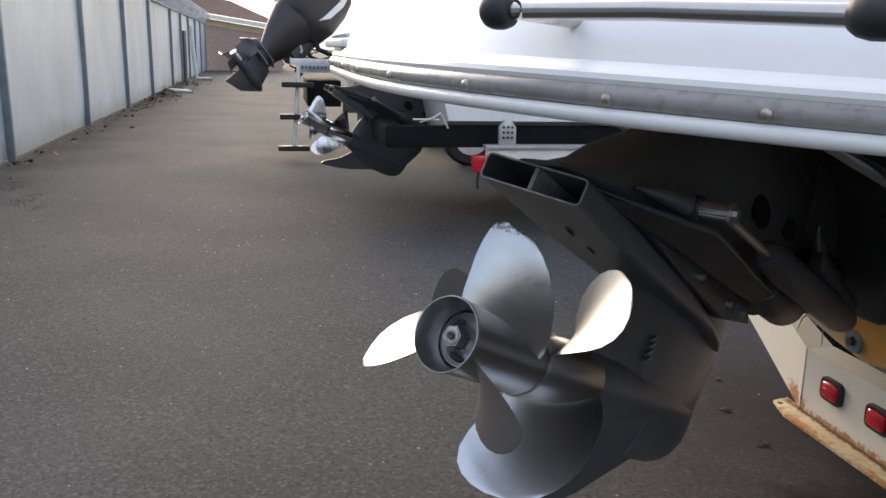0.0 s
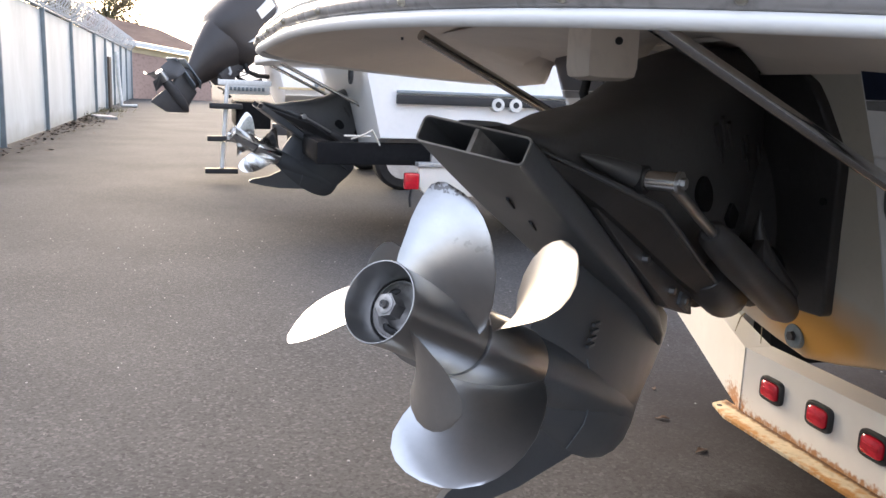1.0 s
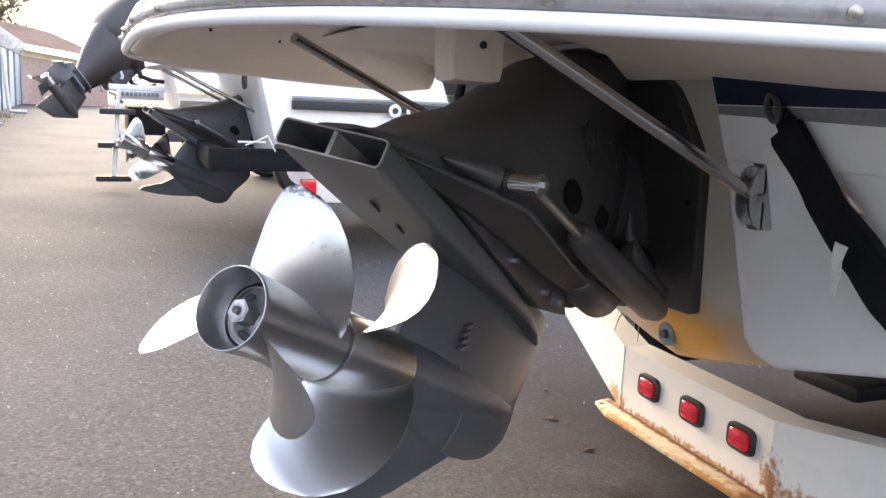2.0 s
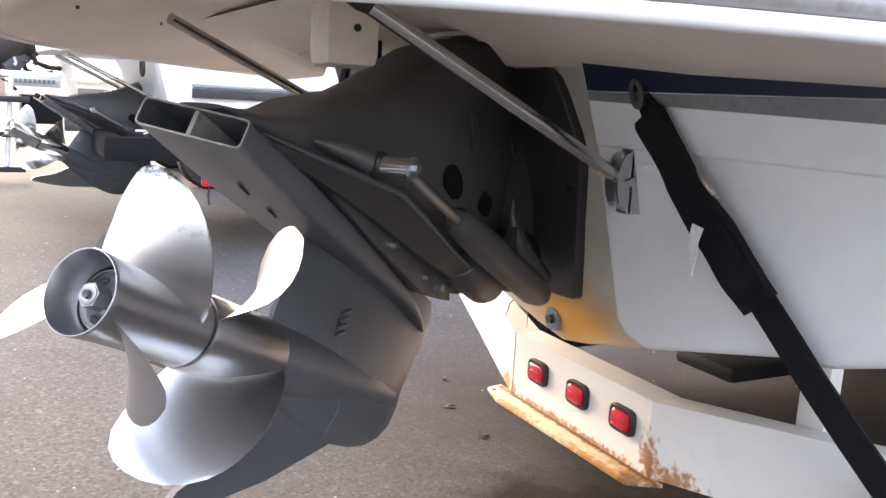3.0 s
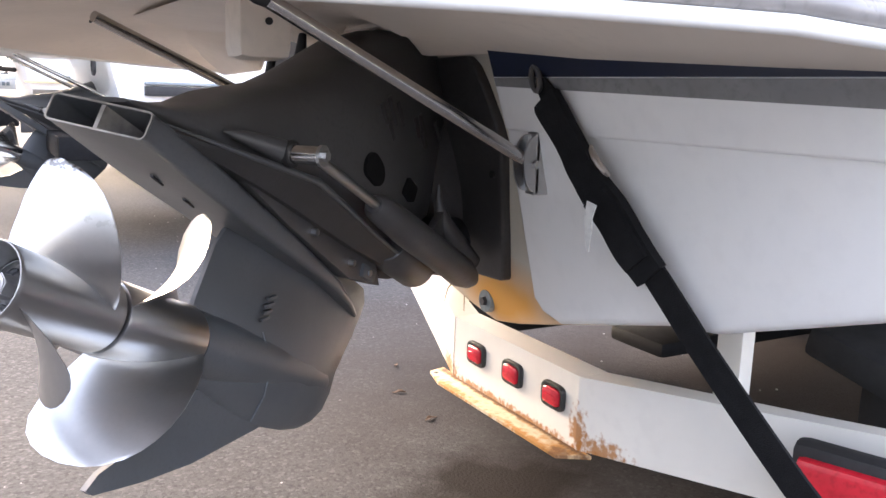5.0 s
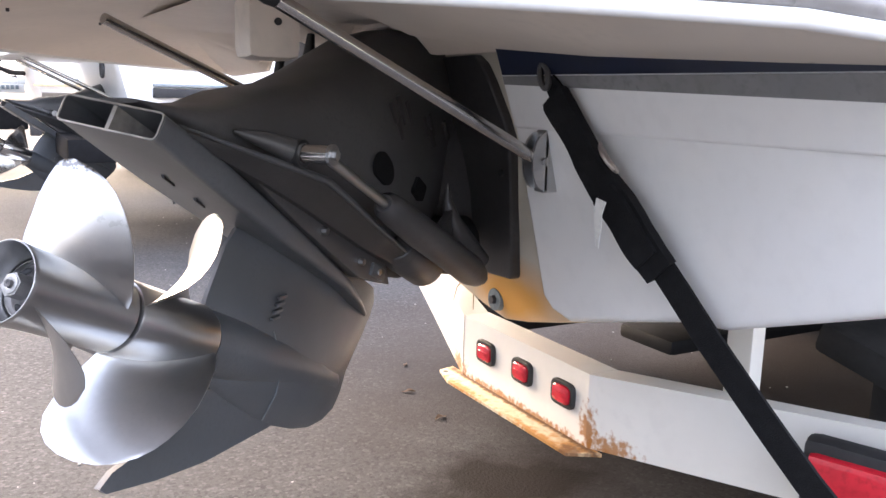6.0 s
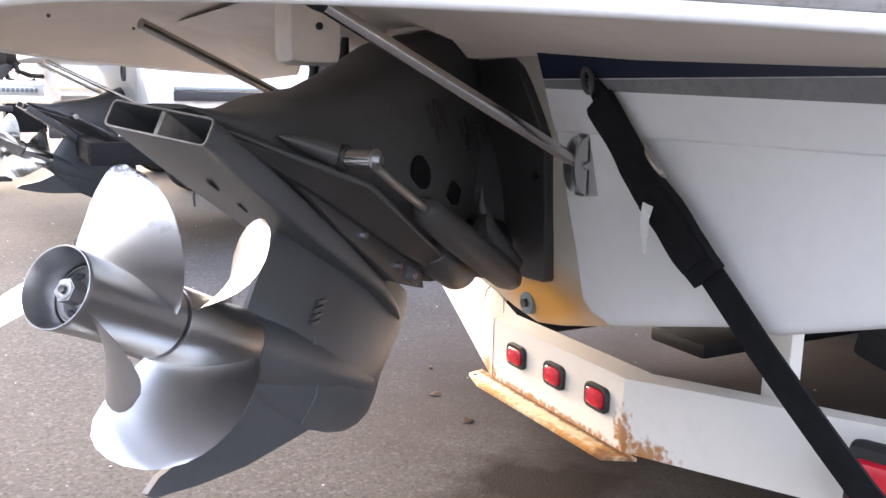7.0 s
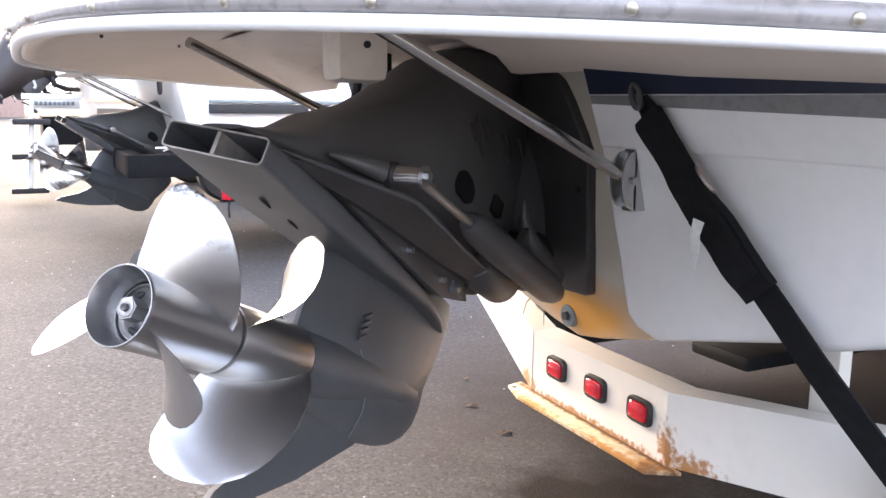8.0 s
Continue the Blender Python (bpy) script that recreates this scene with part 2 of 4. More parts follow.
def tube(points, radius, sides=12, caps=True, flat=1.0):
    """A round bar along points; radius may be a list."""
    pts = [Vector(p) for p in points]
    rad = radius if isinstance(radius, (list, tuple)) else [radius] * len(pts)
    rings, up = [], None
    for i, p in enumerate(pts):
        d = (pts[min(i + 1, len(pts) - 1)] - pts[max(i - 1, 0)]).normalized()
        if up is None:
            up = d.orthogonal().normalized()
        up = (up - d * up.dot(d)).normalized()
        side = d.cross(up)
        rings.append([p + rad[i] * (math.cos(2 * math.pi * k / sides) * up + flat * math.sin(2 * math.pi * k / sides) * side) for k in range(sides)])
    return loft(rings, True, caps)


def revolve(profile, sides=40, caps=False):
    """Radius over x: (x, r) pairs turned about the x axis."""
    return loft([[(x, r * math.cos(2 * math.pi * k / sides), r * math.sin(2 * math.pi * k / sides)) for k in range(sides)] for x, r in profile], True, caps)


def ribbon(points, width_dir, width, thick):
    """A flat band along points."""
    rings = []
    pts = [Vector(p) for p in points]
    for i, p in enumerate(pts):
        d = (pts[min(i + 1, len(pts) - 1)] - pts[max(i - 1, 0)]).normalized()
        w = (Vector(width_dir) - d * Vector(width_dir).dot(d)).normalized()
        nrm = d.cross(w)
        k = width if not isinstance(width, (list, tuple)) else width[i]
        rings.append([p + w * k / 2 + nrm * thick / 2, p - w * k / 2 + nrm * thick / 2, p - w * k / 2 - nrm * thick / 2, p + w * k / 2 - nrm * thick / 2])
    return loft(rings)


def interp(x, xs, ys):
    return float(np.interp(x, xs, ys))


# ---- ground, fence, far house ----
# added walls, not part of the known yard: they block and bounce light
def added_wall(name, lo, hi):
    tagged(part(name, box(lo, hi), FENCE, smooth=False), "plain pale grey sheet wall added to close the yard and shape its light", "wall", kind="structure")


added_wall("wall_east", (9.0, -9.0, 0.0), (9.25, 46.5, 3.2))
added_wall("wall_south", (-2.4, -9.3, 0.0), (9.0, -9.05, 1.1))


def ground_sheet():
    b = bmesh.new()
    xs = [-900, -60, -12] + [-6 + 0.6 * i for i in range(25)] + [14, 60, 900]
    ys = [-900, -60, -8] + [-3 + 0.6 * i for i in range(28)] + [18, 26, 40, 60, 900]
    g = [[b.verts.new((x, y, 0.004 * noise.noise((x * 0.9, y * 0.9, 0)) if abs(x) < 12 and -6 < y < 14 else 0)) for y in ys] for x in xs]
    for i in range(len(xs) - 1):
        for j in range(len(ys) - 1):
            b.faces.new((g[i][j], g[i + 1][j], g[i + 1][j + 1], g[i][j + 1]))
    return b


tagged(part("ground", ground_sheet(), ASPHALT), "worn grey asphalt yard with dark oil stains and painted shade under the boat", "ground", kind="structure")

FX = lambda y: -2.62 - 0.0185 * y                     # the fence's line
fence = thing("fence", "pale blue-grey sheet metal fence with grey posts", "fence", kind="structure")
POSTS = [-4.0, 0.6, 5.2, 9.8, 14.1, 18.4, 22.7, 28.0, 31.5, 35.0, 38.5, 42.0, 46.0]
FH = 2.36
for i, y in enumerate(POSTS):
    lean = 0.16 * noise.noise((y, 3.1, 0))
    part("post", box((-0.04, -0.035, 0), (0.045, 0.035, FH + 0.02), 0.012, Matrix.Translation((FX(y), y, 0)) @ Matrix.Rotation(lean, 4, "X")), POST, fence)
    if i + 1 < len(POSTS):
        y2 = POSTS[i + 1]
        rows = []
        for k in range(13):
            q = y + (y2 - y) * k / 12
            rows.append([(FX(q) - 0.03 + 0.022 * noise.noise((q * 0.8, zz, i)), q, zz) for zz in (0.02, 0.5, 1.0, 1.5, 2.0, FH - 0.03)])
        b = loft(rows, False)
        ret = bmesh.ops.extrude_face_region(b, geom=list(b.faces))
        for v in ret["geom"]:
            if isinstance(v, bmesh.types.BMVert):
                v.co.x -= 0.02
        part("panel", b, FENCE, fence)
        part("top_rail", tube([(FX(y), y, FH), (FX(y2), y2, FH)], 0.03, 8), POST, fence)
for y in POSTS:
    part("arm", tube([(FX(y), y, FH), (FX(y) + 0.22, y, FH + 0.36)], 0.022, 6), POST, fence)

coil = thing("razor_wire", "coiled galvanised razor wire along the fence top", "wire", kind="stuff")
pts = []
for i in range(int(45 / 0.22) * 14):
    a = 2 * math.pi * i / 14
    y = -2 + 0.22 * i / 14
    rr = 0.25 + 0.04 * noise.noise((y * 2, 0, 7))
    pts.append((FX(y) + 0.14 + rr * math.cos(a), y + 0.12 * math.sin(a * 0.5), FH + 0.26 + rr * math.sin(a)))
part("coil", tube(pts, 0.0075, 4), WIRE, coil)
part("strand", tube([(FX(y) + 0.2, y, FH + 0.33) for y in range(-4, 48, 4)], 0.006, 5), WIRE, coil)
part("strand", tube([(FX(y) + 0.1, y, FH + 0.17) for y in range(-4, 48, 4)], 0.006, 5), WIRE, coil)

pipe = thing("leaning_pipe", "white bent pipe leaning on the fence", "pipe")
part("pipe", tube([(FX(33) + 0.25, 33, 1.95), (FX(33) + 0.3, 33, 1.0), (FX(33) + 0.38, 33, 0.08), (FX(33) + 0.9, 33.1, 0.06)], 0.07, 10), FASCIA, pipe)
# dark upright slab added to draw the dark slit of a fence gap
gap = thing("fence_gap_fill", "dark upright slab standing in for a gap in the fence", "board")
part("board", box((FX(32) + 0.05, 31.6, 0), (FX(32) + 0.12, 32.3, 1.75), 0.01), BARK, gap)
slab = thing("loose_slab", "pale broken slab lying by the fence", "slab")
part("slab", box((-0.3, -0.55, 0), (0.22, 0.55, 0.07), 0.02, pose(FX(24.5) + 0.55, 24.5, 0, 0, 3, 14)), STONE, slab)

house = thing("house", "tan stucco house with white fascia and brown roof", "house")
HY = 47.0
RK = lambda x: 2.62 - 0.14 * (x + 3.24)               # slope of the gable's edge
E0, E1 = RK(-6.0), RK(0.6)
part("wall", prism([(-6, 0), (0.4, 0), (0.4, E1 - 0.3), (-6, E0 - 0.3)], "y", HY, HY + 0.25), STUCCO, house, smooth=False)
part("side_wall", box((0.2, HY + 0.25, 0), (0.4, HY + 6, E1 - 0.1)), STUCCO, house, smooth=False)
part("gable_board", prism([(-6, E0 - 0.32), (0.4, E1 - 0.32), (0.4, E1), (-6, E0)], "y", HY - 0.04, HY + 0.2), YELLOW, house, smooth=False)
part("fascia", prism([(-6, E0), (0.6, E1), (0.6, E1 + 0.22), (-6, E0 + 0.22)], "y", HY - 0.4, HY - 0.1), FASCIA, house, smooth=False)
b = bmesh.new()
b.faces.new([b.verts.new(p) for p in ((-6, HY - 0.35, E0 + 0.24), (0.65, HY - 0.35, E1 + 0.24), (-2.4, HY + 4, 3.75), (-6, HY + 4, 4.4))])
bmesh.ops.triangulate(b, faces=list(b.faces))
bmesh.ops.extrude_face_region(b, geom=list(b.faces))
part("roof", b, ROOF, house, smooth=False)


def tree(x, y, h, r, seed):
    t = thing("tree", "dark broad-leaved tree against a bright sky", "tree", "trees behind the house")
    rnd = random.Random(seed)
    b = tube([(x, y, 0), (x + 0.1, y, h * 0.35), (x - 0.1, y + 0.1, h * 0.6), (x, y, h * 0.85)], [0.28, 0.22, 0.15, 0.05], 8)
    for k in range(7):
        a = k * 0.9 + seed
        merge(b, tube([(x, y, h * (0.4 + 0.05 * k)), (x + 0.5 * r * math.cos(a), y + 0.5 * r * math.sin(a), h * (0.55 + 0.05 * k)), (x + 0.9 * r * math.cos(a), y + 0.9 * r * math.sin(a), h * (0.62 + 0.05 * k))], [0.1, 0.06, 0.02], 5))
    part("trunk", b, BARK, t)
    b = bmesh.new()
    clumps = [(x + rnd.gauss(0, r * 0.5), y + rnd.gauss(0, r * 0.4), h * rnd.uniform(0.42, 1.0)) for _ in range(40)]
    for c in clumps:
        for _ in range(110):
            p = Vector(c) + Vector((rnd.gauss(0, 0.48), rnd.gauss(0, 0.42), rnd.gauss(0, 0.36)))
            u = Vector((rnd.uniform(-1, 1), rnd.uniform(-1, 1), rnd.uniform(-1, 1))).normalized()
            w = u.orthogonal().normalized()
            s = rnd.uniform(0.07, 0.14)
            b.faces.new([b.verts.new(p + s * q) for q in (u, 0.5 * w, -u, -0.5 * w)])
    part("crown", b, LEAF, t, smooth=False)


tree(-5.6, 58, 6.6, 1.8, 1)
tree(-8.2, 54, 7.2, 2.2, 9)

# ---- outdrive: its own frame runs along the propeller shaft ----
def outdrive(origin, heading, tilt, label, steel):
    h, t = radians(heading), radians(tilt)
    a = Vector((math.cos(t) * math.cos(h), math.cos(t) * math.sin(h), -math.sin(t)))
    n = Vector((-math.sin(h), math.cos(h), 0))
    up = a.cross(n)
    m = Matrix((a, n, up)).transposed().to_4x4()
    m.translation = origin
    d = thing("outdrive", label, "boat outdrive", "outdrives", m)

    def ring(x, lo, hi, w, power=2.9, k=32):
        out = []
        for i in range(k):
            q = 2 * math.pi * i / k
            c, s = math.cos(q), math.sin(q)
            out.append((x, w * math.copysign(abs(c) ** (2 / power), c), (lo + hi) / 2 + (hi - lo) / 2 * math.copysign(abs(s) ** (2 / power), s)))
        return out

    # driveshaft housing
    st = [(0.09, 0.304, 0.312, 0.04), (0.16, 0.304, 0.335, 0.06), (0.245, 0.303, 0.378, 0.075), (0.305, 0.30, 0.430, 0.084), (0.363, 0.29, 0.467, 0.092), (0.446, 0.275, 0.518, 0.106), (0.545, 0.27, 0.604, 0.126), (0.69, 0.265, 0.752, 0.144),
          (0.80, 0.27, 0.832, 0.151), (0.90, 0.28, 0.884, 0.150), (0.98, 0.30, 0.906, 0.142), (1.05, 0.32, 0.903, 0.126), (1.10, 0.35, 0.872, 0.105), (1.14, 0.38, 0.82, 0.08), (1.17, 0.42, 0.74, 0.05)]
    part("drive_housing", loft([ring(*s) for s in st]), HOUSING, d, "charcoal painted driveshaft housing")
    secs = []
    for x, zt, zb, w in ((0.12, 0.281, 0.272, 0.096), (0.24, 0.297, 0.274, 0.132), (0.342, 0.312, 0.276, 0.146), (0.474, 0.333, 0.277, 0.150), (0.583, 0.327, 0.276, 0.150), (0.727, 0.316, 0.275, 0.150), (0.892, 0.308, 0.282, 0.148), (0.96, 0.300, 0.292, 0.120)):
        secs.append([(x, -0.08, zt + 0.004), (x, -w + 0.008, zt + 0.003), (x, -w, zt - 0.003), (x, -w + 0.004, zt - 0.009), (x, -0.5 * w - 0.046, zb + 0.006), (x, -0.5 * w - 0.040, zb), (x, -0.08, zb)])
    # ledge face carries the painted shade of the recess under its lip
    part("side_ledge", loft(secs), LEDGE_SHADE, d)
    part("lower_flange", prism([(0.30, 0.282), (0.70, 0.276), (0.88, 0.28), (0.92, 0.24), (0.77, 0.218), (0.5, 0.248)], "y", -0.100, -0.07, 0.004), DARK, d)
    part("bell_housing", tube([(0.86, -0.12, 0.335), (0.875, -0.12, 0.33), (0.92, -0.12, 0.325), (1.04, -0.12, 0.325), (1.08, -0.12, 0.33)], [0.015, 0.042, 0.056, 0.056, 0.03], 24), DARK, d)
    part("ram_lug", prism([(0.89, 0.35), (0.955, 0.445), (0.975, 0.445), (1.0, 0.36)], "y", -0.205, -0.185, 0.005), DARK, d)
    part("ledge_lip", tube([(0.12, -0.098, 0.285), (0.24, -0.135, 0.296), (0.342, -0.148, 0.311), (0.474, -0.152, 0.333), (0.583, -0.152, 0.327), (0.727, -0.152, 0.316), (0.892, -0.150, 0.309)], [0.001, 0.004, 0.006, 0.007, 0.006, 0.005, 0.003], 10), DRIVE, d)

    # anti-ventilation plate, hollow at its after end
    av = [(0.083, 0.256, 0.300, 0.102), (0.20, 0.242, 0.293, 0.102), (0.30, 0.232, 0.283, 0.102), (0.55, 0.212, 0.252, 0.10), (0.77, 0.198, 0.224, 0.09), (0.88, 0.182, 0.194, 0.075), (0.98, 0.172, 0.182, 0.04), (1.03, 0.172, 0.178, 0.006)]

    def sq(x, lo, hi, w, inset=0.0, r=0.010):
        lo, hi, w = lo + inset, hi - inset, w - inset
        out = []
        for sy, sz in ((1, 1), (-1, 1), (-1, -1), (1, -1)):
            for k in range(4):
                q = {(1, 1): 0, (-1, 1): 90, (-1, -1): 180, (1, -1): 270}[(sy, sz)] + 30 * k
                rr = min(r, (hi - lo) / 2.2, w / 1.1)
                out.append((x, sy * (w - rr) + rr * math.cos(radians(q)), (hi - rr if sz > 0 else lo + rr) + rr * math.sin(radians(q))))
        return out
    inner = [sq(x, lo, hi, w, 0.0028, 0.007) for x, lo, hi, w in ((0.42, 0.225, 0.266, 0.09), (0.20, 0.242, 0.293, 0.102), (0.083, 0.256, 0.300, 0.102))]
    b = loft(inner + [sq(*s) for s in av], True, True)
    part("ventilation_plate", b, DRIVE, d, "flat plate with a hollow two-chamber exhaust end")
    part("divider", prism([(0.086, 0.258), (0.20, 0.244), (0.40, 0.229), (0.40, 0.262), (0.20, 0.290), (0.086, 0.297)], "y", -0.004, 0.004), RIMWORN if steel is STEEL else DARK, d)
    part("outlet_rim", loft([sq(0.0810, 0.2555, 0.3005, 0.1025), sq(0.0810, 0.256, 0.300, 0.102, 0.0022, 0.007), sq(0.0845, 0.256, 0.300, 0.102, 0.0022, 0.007), sq(0.0845, 0.2555, 0.3005, 0.1025)], True, False), RIMWORN if steel is STEEL else DARK, d, "bare worn metal rim")
    for x in (0.245, 0.335):
        part("slot", tube([(x - 0.02, -0.004, interp(x, (0.2, 0.55), (0.2415, 0.2115))), (x + 0.02, 0.006, interp(x, (0.2, 0.55), (0.2405, 0.2105)))], 0.005, 8, flat=0.5), RUBBER, d)

    lean = Matrix.Translation((0, 0, 0.275)) @ Matrix.Rotation(radians(7.4), 4, "X") @ Matrix.Translation((0, 0, -0.275))
    for o in d.children:
        if o.name.split(".")[0] in ("ventilation_plate", "divider", "outlet_rim", "slot"):
            o.matrix_local = lean

    # lower leg and gear torpedo
    lg = [(-0.122, 0.68, 0.80, 0.006), (-0.112, 0.62, 0.865, 0.014), (-0.09, 0.52, 0.915, 0.027), (-0.06, 0.43, 0.945, 0.044), (-0.02, 0.41, 0.958, 0.052), (0.03, 0.405, 0.965, 0.049), (0.08, 0.408, 0.99, 0.041), (0.13, 0.416, 1.015, 0.036), (0.18, 0.424, 1.035, 0.034), (0.215, 0.44, 1.04, 0.036), (0.245, 0.47, 1.02, 0.040)]
    rows = []
    for z, x0, x1, w in lg:
        us = [i / 14 for i in range(15)]
        near = [(x0 + (x1 - x0) * u, -w * math.sin(math.pi * min(1, u * 0.965 + 0.006)) ** 0.55, z) for u in us]
        rows.append(near + [(x, -y, zz) for x, y, zz in near[::-1]])
    b = loft(rows)
    merge(b, revolve([(0.405, 0.03), (0.407, 0.059), (0.5, 0.062), (0.65, 0.060), (0.80, 0.051), (0.90, 0.035), (0.945, 0.016), (0.955, 0.002)], 32))
    part("gearcase", b, DRIVE, d, "grey lower leg with a rounded gear housing")
    part("skeg", prism([(0.74, -0.108), (0.70, -0.128), (0.52, -0.206), (0.40, -0.243), (0.29, -0.268), (0.272, -0.262), (0.29, -0.235), (0.40, -0.16), (0.47, -0.08), (0.6, -0.06)], "y", -0.006, 0.006), DRIVE, d)
    for k in range(4):
        part("intake_slot", box((-0.015, -0.004, -0.003), (0.015, 0.003, 0.003), 0.001, pose(0.572 + 0.006 * k, -0.046 + 0.0025 * k, 0.080 + 0.015 * k, 0, -25, 3)), DRIVE, d)
    part("seam", tube([(0.585, -0.042, 0.055), (0.62, -0.055, 0.0), (0.64, -0.045, -0.06), (0.665, -0.012, -0.115)], 0.0014, 6), PLATE, d, "faint scraped weld line")

    # trim ram on the near side
    pin = part("trim_pin", tube([(0.357, -0.15, 0.34), (0.357, -0.222, 0.34)], 0.0165, 20), TUBE, d, "bright steel pivot pin")
    part("pin_flange", tube([(0.357, -0.218, 0.34), (0.357, -0.224, 0.34)], 0.019, 20), STEEL, pin)
    part("bolt_head", tube([(0.357, -0.222, 0.34), (0.357, -0.232, 0.34)], 0.0095, 6), STEEL, pin)
    part("arm", tube([(0.262, -0.085, 0.337), (0.285, -0.105, 0.338), (0.31, -0.125, 0.339), (0.338, -0.142, 0.340), (0.362, -0.156, 0.341)], [0.003, 0.011, 0.016, 0.020, 0.021], 18), HOUSING, d)
    part("arm_collar", tube([(0.357, -0.152, 0.34), (0.357, -0.164, 0.34)], 0.024, 20), RUBBER, d)
    part("ram_rod", tube([(0.375, -0.205, 0.339), (0.66, -0.203, 0.342)], 0.0095, 14), STEEL, d, "polished ram rod")
    ram = part("ram", tube([(0.615, -0.20, 0.342), (0.63, -0.20, 0.342), (0.68, -0.205, 0.340), (0.76, -0.215, 0.334), (1.02, -0.252, 0.318), (1.06, -0.257, 0.316)], [0.018, 0.029, 0.033, 0.036, 0.037, 0.028], 24), DARK, d, "black trim ram cylinder")
    part("ram_cap", tube([(1.05, -0.256, 0.317), (1.082, -0.261, 0.315)], [0.022, 0.017], 16), mat("blue_grey_plastic", (0.10, 0.13, 0.17), 0.5), ram)
    for x, z in ((0.58, 0.264), (0.755, 0.25), (0.84, 0.25)):
        part("bolt", tube([(x, -0.096, z), (x, -0.112, z)], 0.0075, 6), STEEL, d)
    part("bolt_tab", box((0.81, -0.108, 0.235), (0.875, -0.088, 0.265), 0.005), DRIVE, d)

    # black plates for the shade in recesses, and raised marks on the housing side
    SIDE = lambda x: interp(x, (0.69, 0.8, 0.913), (-0.146, -0.153, -0.156))
    arch = [(0.042 * math.copysign(abs(math.cos(q)) ** 0.75, math.cos(q)), 0.030 * max(-0.9, math.sin(q)) * (1 - 0.12 * math.cos(q))) for q in [math.pi * i / 12 for i in range(24)]]
    notch = [(0.027 * math.copysign(abs(math.cos(q)) ** 0.5, math.cos(q)), 0.025 * math.copysign(abs(math.sin(q)) ** 0.5, math.sin(q)) * (0.8 + 0.2 * abs(math.cos(q)))) for q in [math.pi * (i + 0.5) / 10 for i in range(20)]]
    for poly, x, z, rot in ((arch, 0.69, 0.44, 12), (notch, 0.86, 0.458, 8)):
        r = part("recess", prism(poly, "y", -0.002, 0.02, 0.001), WEB, d)
        r.matrix_local = pose(x, SIDE(x), z, 0, rot, -3)
    for x, z, ln in ((0.68, 0.565, 0.05), (0.71, 0.585, 0.07), (0.745, 0.595, 0.06), (0.72, 0.545, 0.05), (0.83, 0.60, 0.05), (0.855, 0.615, 0.06), (0.875, 0.59, 0.045), (0.94, 0.64, 0.05)):
        part("raised_mark", box((-ln / 2, -0.003, -0.0065), (ln / 2, 0.004, 0.0065), 0.002, pose(x, SIDE(x) + 0.002 + 0.02 * max(0, z - 0.58), z, 0, 36, -3)), DARK, d)

    # propellers: two counter-rotating hubs with three blades each
    def blade(rs, te, le, pitch, sense, psi0, x0, rake, thick):
        K = 16
        faces = []
        for side in (1, -1):
            g = []
            for i, r in enumerate(rs):
                row = []
                for k in range(K + 1):
                    c = k / K
                    psi = te[i] + (le[i] - te[i]) * c
                    x = x0 + sense * psi / 360 * pitch - rake * (r - rs[0])
                    q = radians(psi + psi0)
                    w = thick * (1 - 0.75 * i / len(rs)) * (math.sin(math.pi * (0.04 + 0.92 * c)) ** 0.6)
                    row.append(Vector((x + side * w * 0.8, -r * math.sin(q) , r * math.cos(q))))
                g.append(row)
            faces.append(g)
        b = bmesh.new()
        vv = [[[b.verts.new(p) for p in row] for row in g] for g in faces]
        nr = len(rs)
        for g in vv:
            for i in range(nr - 1):
                for k in range(K):
                    b.faces.new((g[i][k], g[i][k + 1], g[i + 1][k + 1], g[i + 1][k]))
        f, s = vv
        for i in range(nr - 1):
            b.faces.new((f[i][0], f[i + 1][0], s[i + 1][0], s[i][0]))
            b.faces.new((f[i][K], f[i + 1][K], s[i + 1][K], s[i][K]))
        for k in range(K):
            b.faces.new((f[nr - 1][k], f[nr - 1][k + 1], s[nr - 1][k + 1], s[nr - 1][k]))
        return b

    hub = part("aft_propeller", revolve([(0.062, 0.02), (0.060, 0.040), (0.048, 0.0425), (0.026, 0.0470), (-0.008, 0.0558), (-0.010, 0.0564), (-0.010, 0.0580), (-0.0085, 0.0586), (-0.001, 0.0578), (0.045, 0.0562), (0.12, 0.0570), (0.192, 0.0595), (0.194, 0.055)], 56), steel, d, "brushed stainless three-blade after propeller")
    inside = mat("dull_stainless", (0.46, 0.45, 0.44), 0.42, 1.0, scale=30, amount=0.2) if steel is STEEL else BRIGHT
    b = revolve([(0.050, 0.0425), (0.036, 0.0420), (0.035, 0.0395), (0.050, 0.0385)], 40)
    part("inner_ring", b, inside, hub)
    part("thrust_disc", revolve([(0.030, 0.016), (0.038, 0.021), (0.042, 0.025), (0.045, 0.0405)], 32), inside, hub)
    for k in range(3):
        q = [2 * math.pi * k / 3 + 0.35 + 0.95 * i / 8 for i in range(9)]
        part("vent_hole", tube([(0.0418, 0.030 * math.sin(v), 0.030 * math.cos(v)) for v in q], [0.002, 0.004] + [0.0052] * 5 + [0.004, 0.002], 8), RUBBER, hub)
    nut = part("nut", tube([(0.006, 0, 0), (0.036, 0, 0)], 0.0175, 6), inside, hub, "hexagonal steel nut")
    part("washer", revolve([(0.006, 0.002), (0.0035, 0.010), (0.0045, 0.0135), (0.007, 0.014)], 24), inside, nut)
    part("shaft_end", revolve([(0.001, 0.001), (0.000, 0.0055), (0.006, 0.006)], 16), DARK, nut)
    part("cavity", revolve([(0.059, 0.001), (0.059, 0.0395)], 32), DARK, hub)
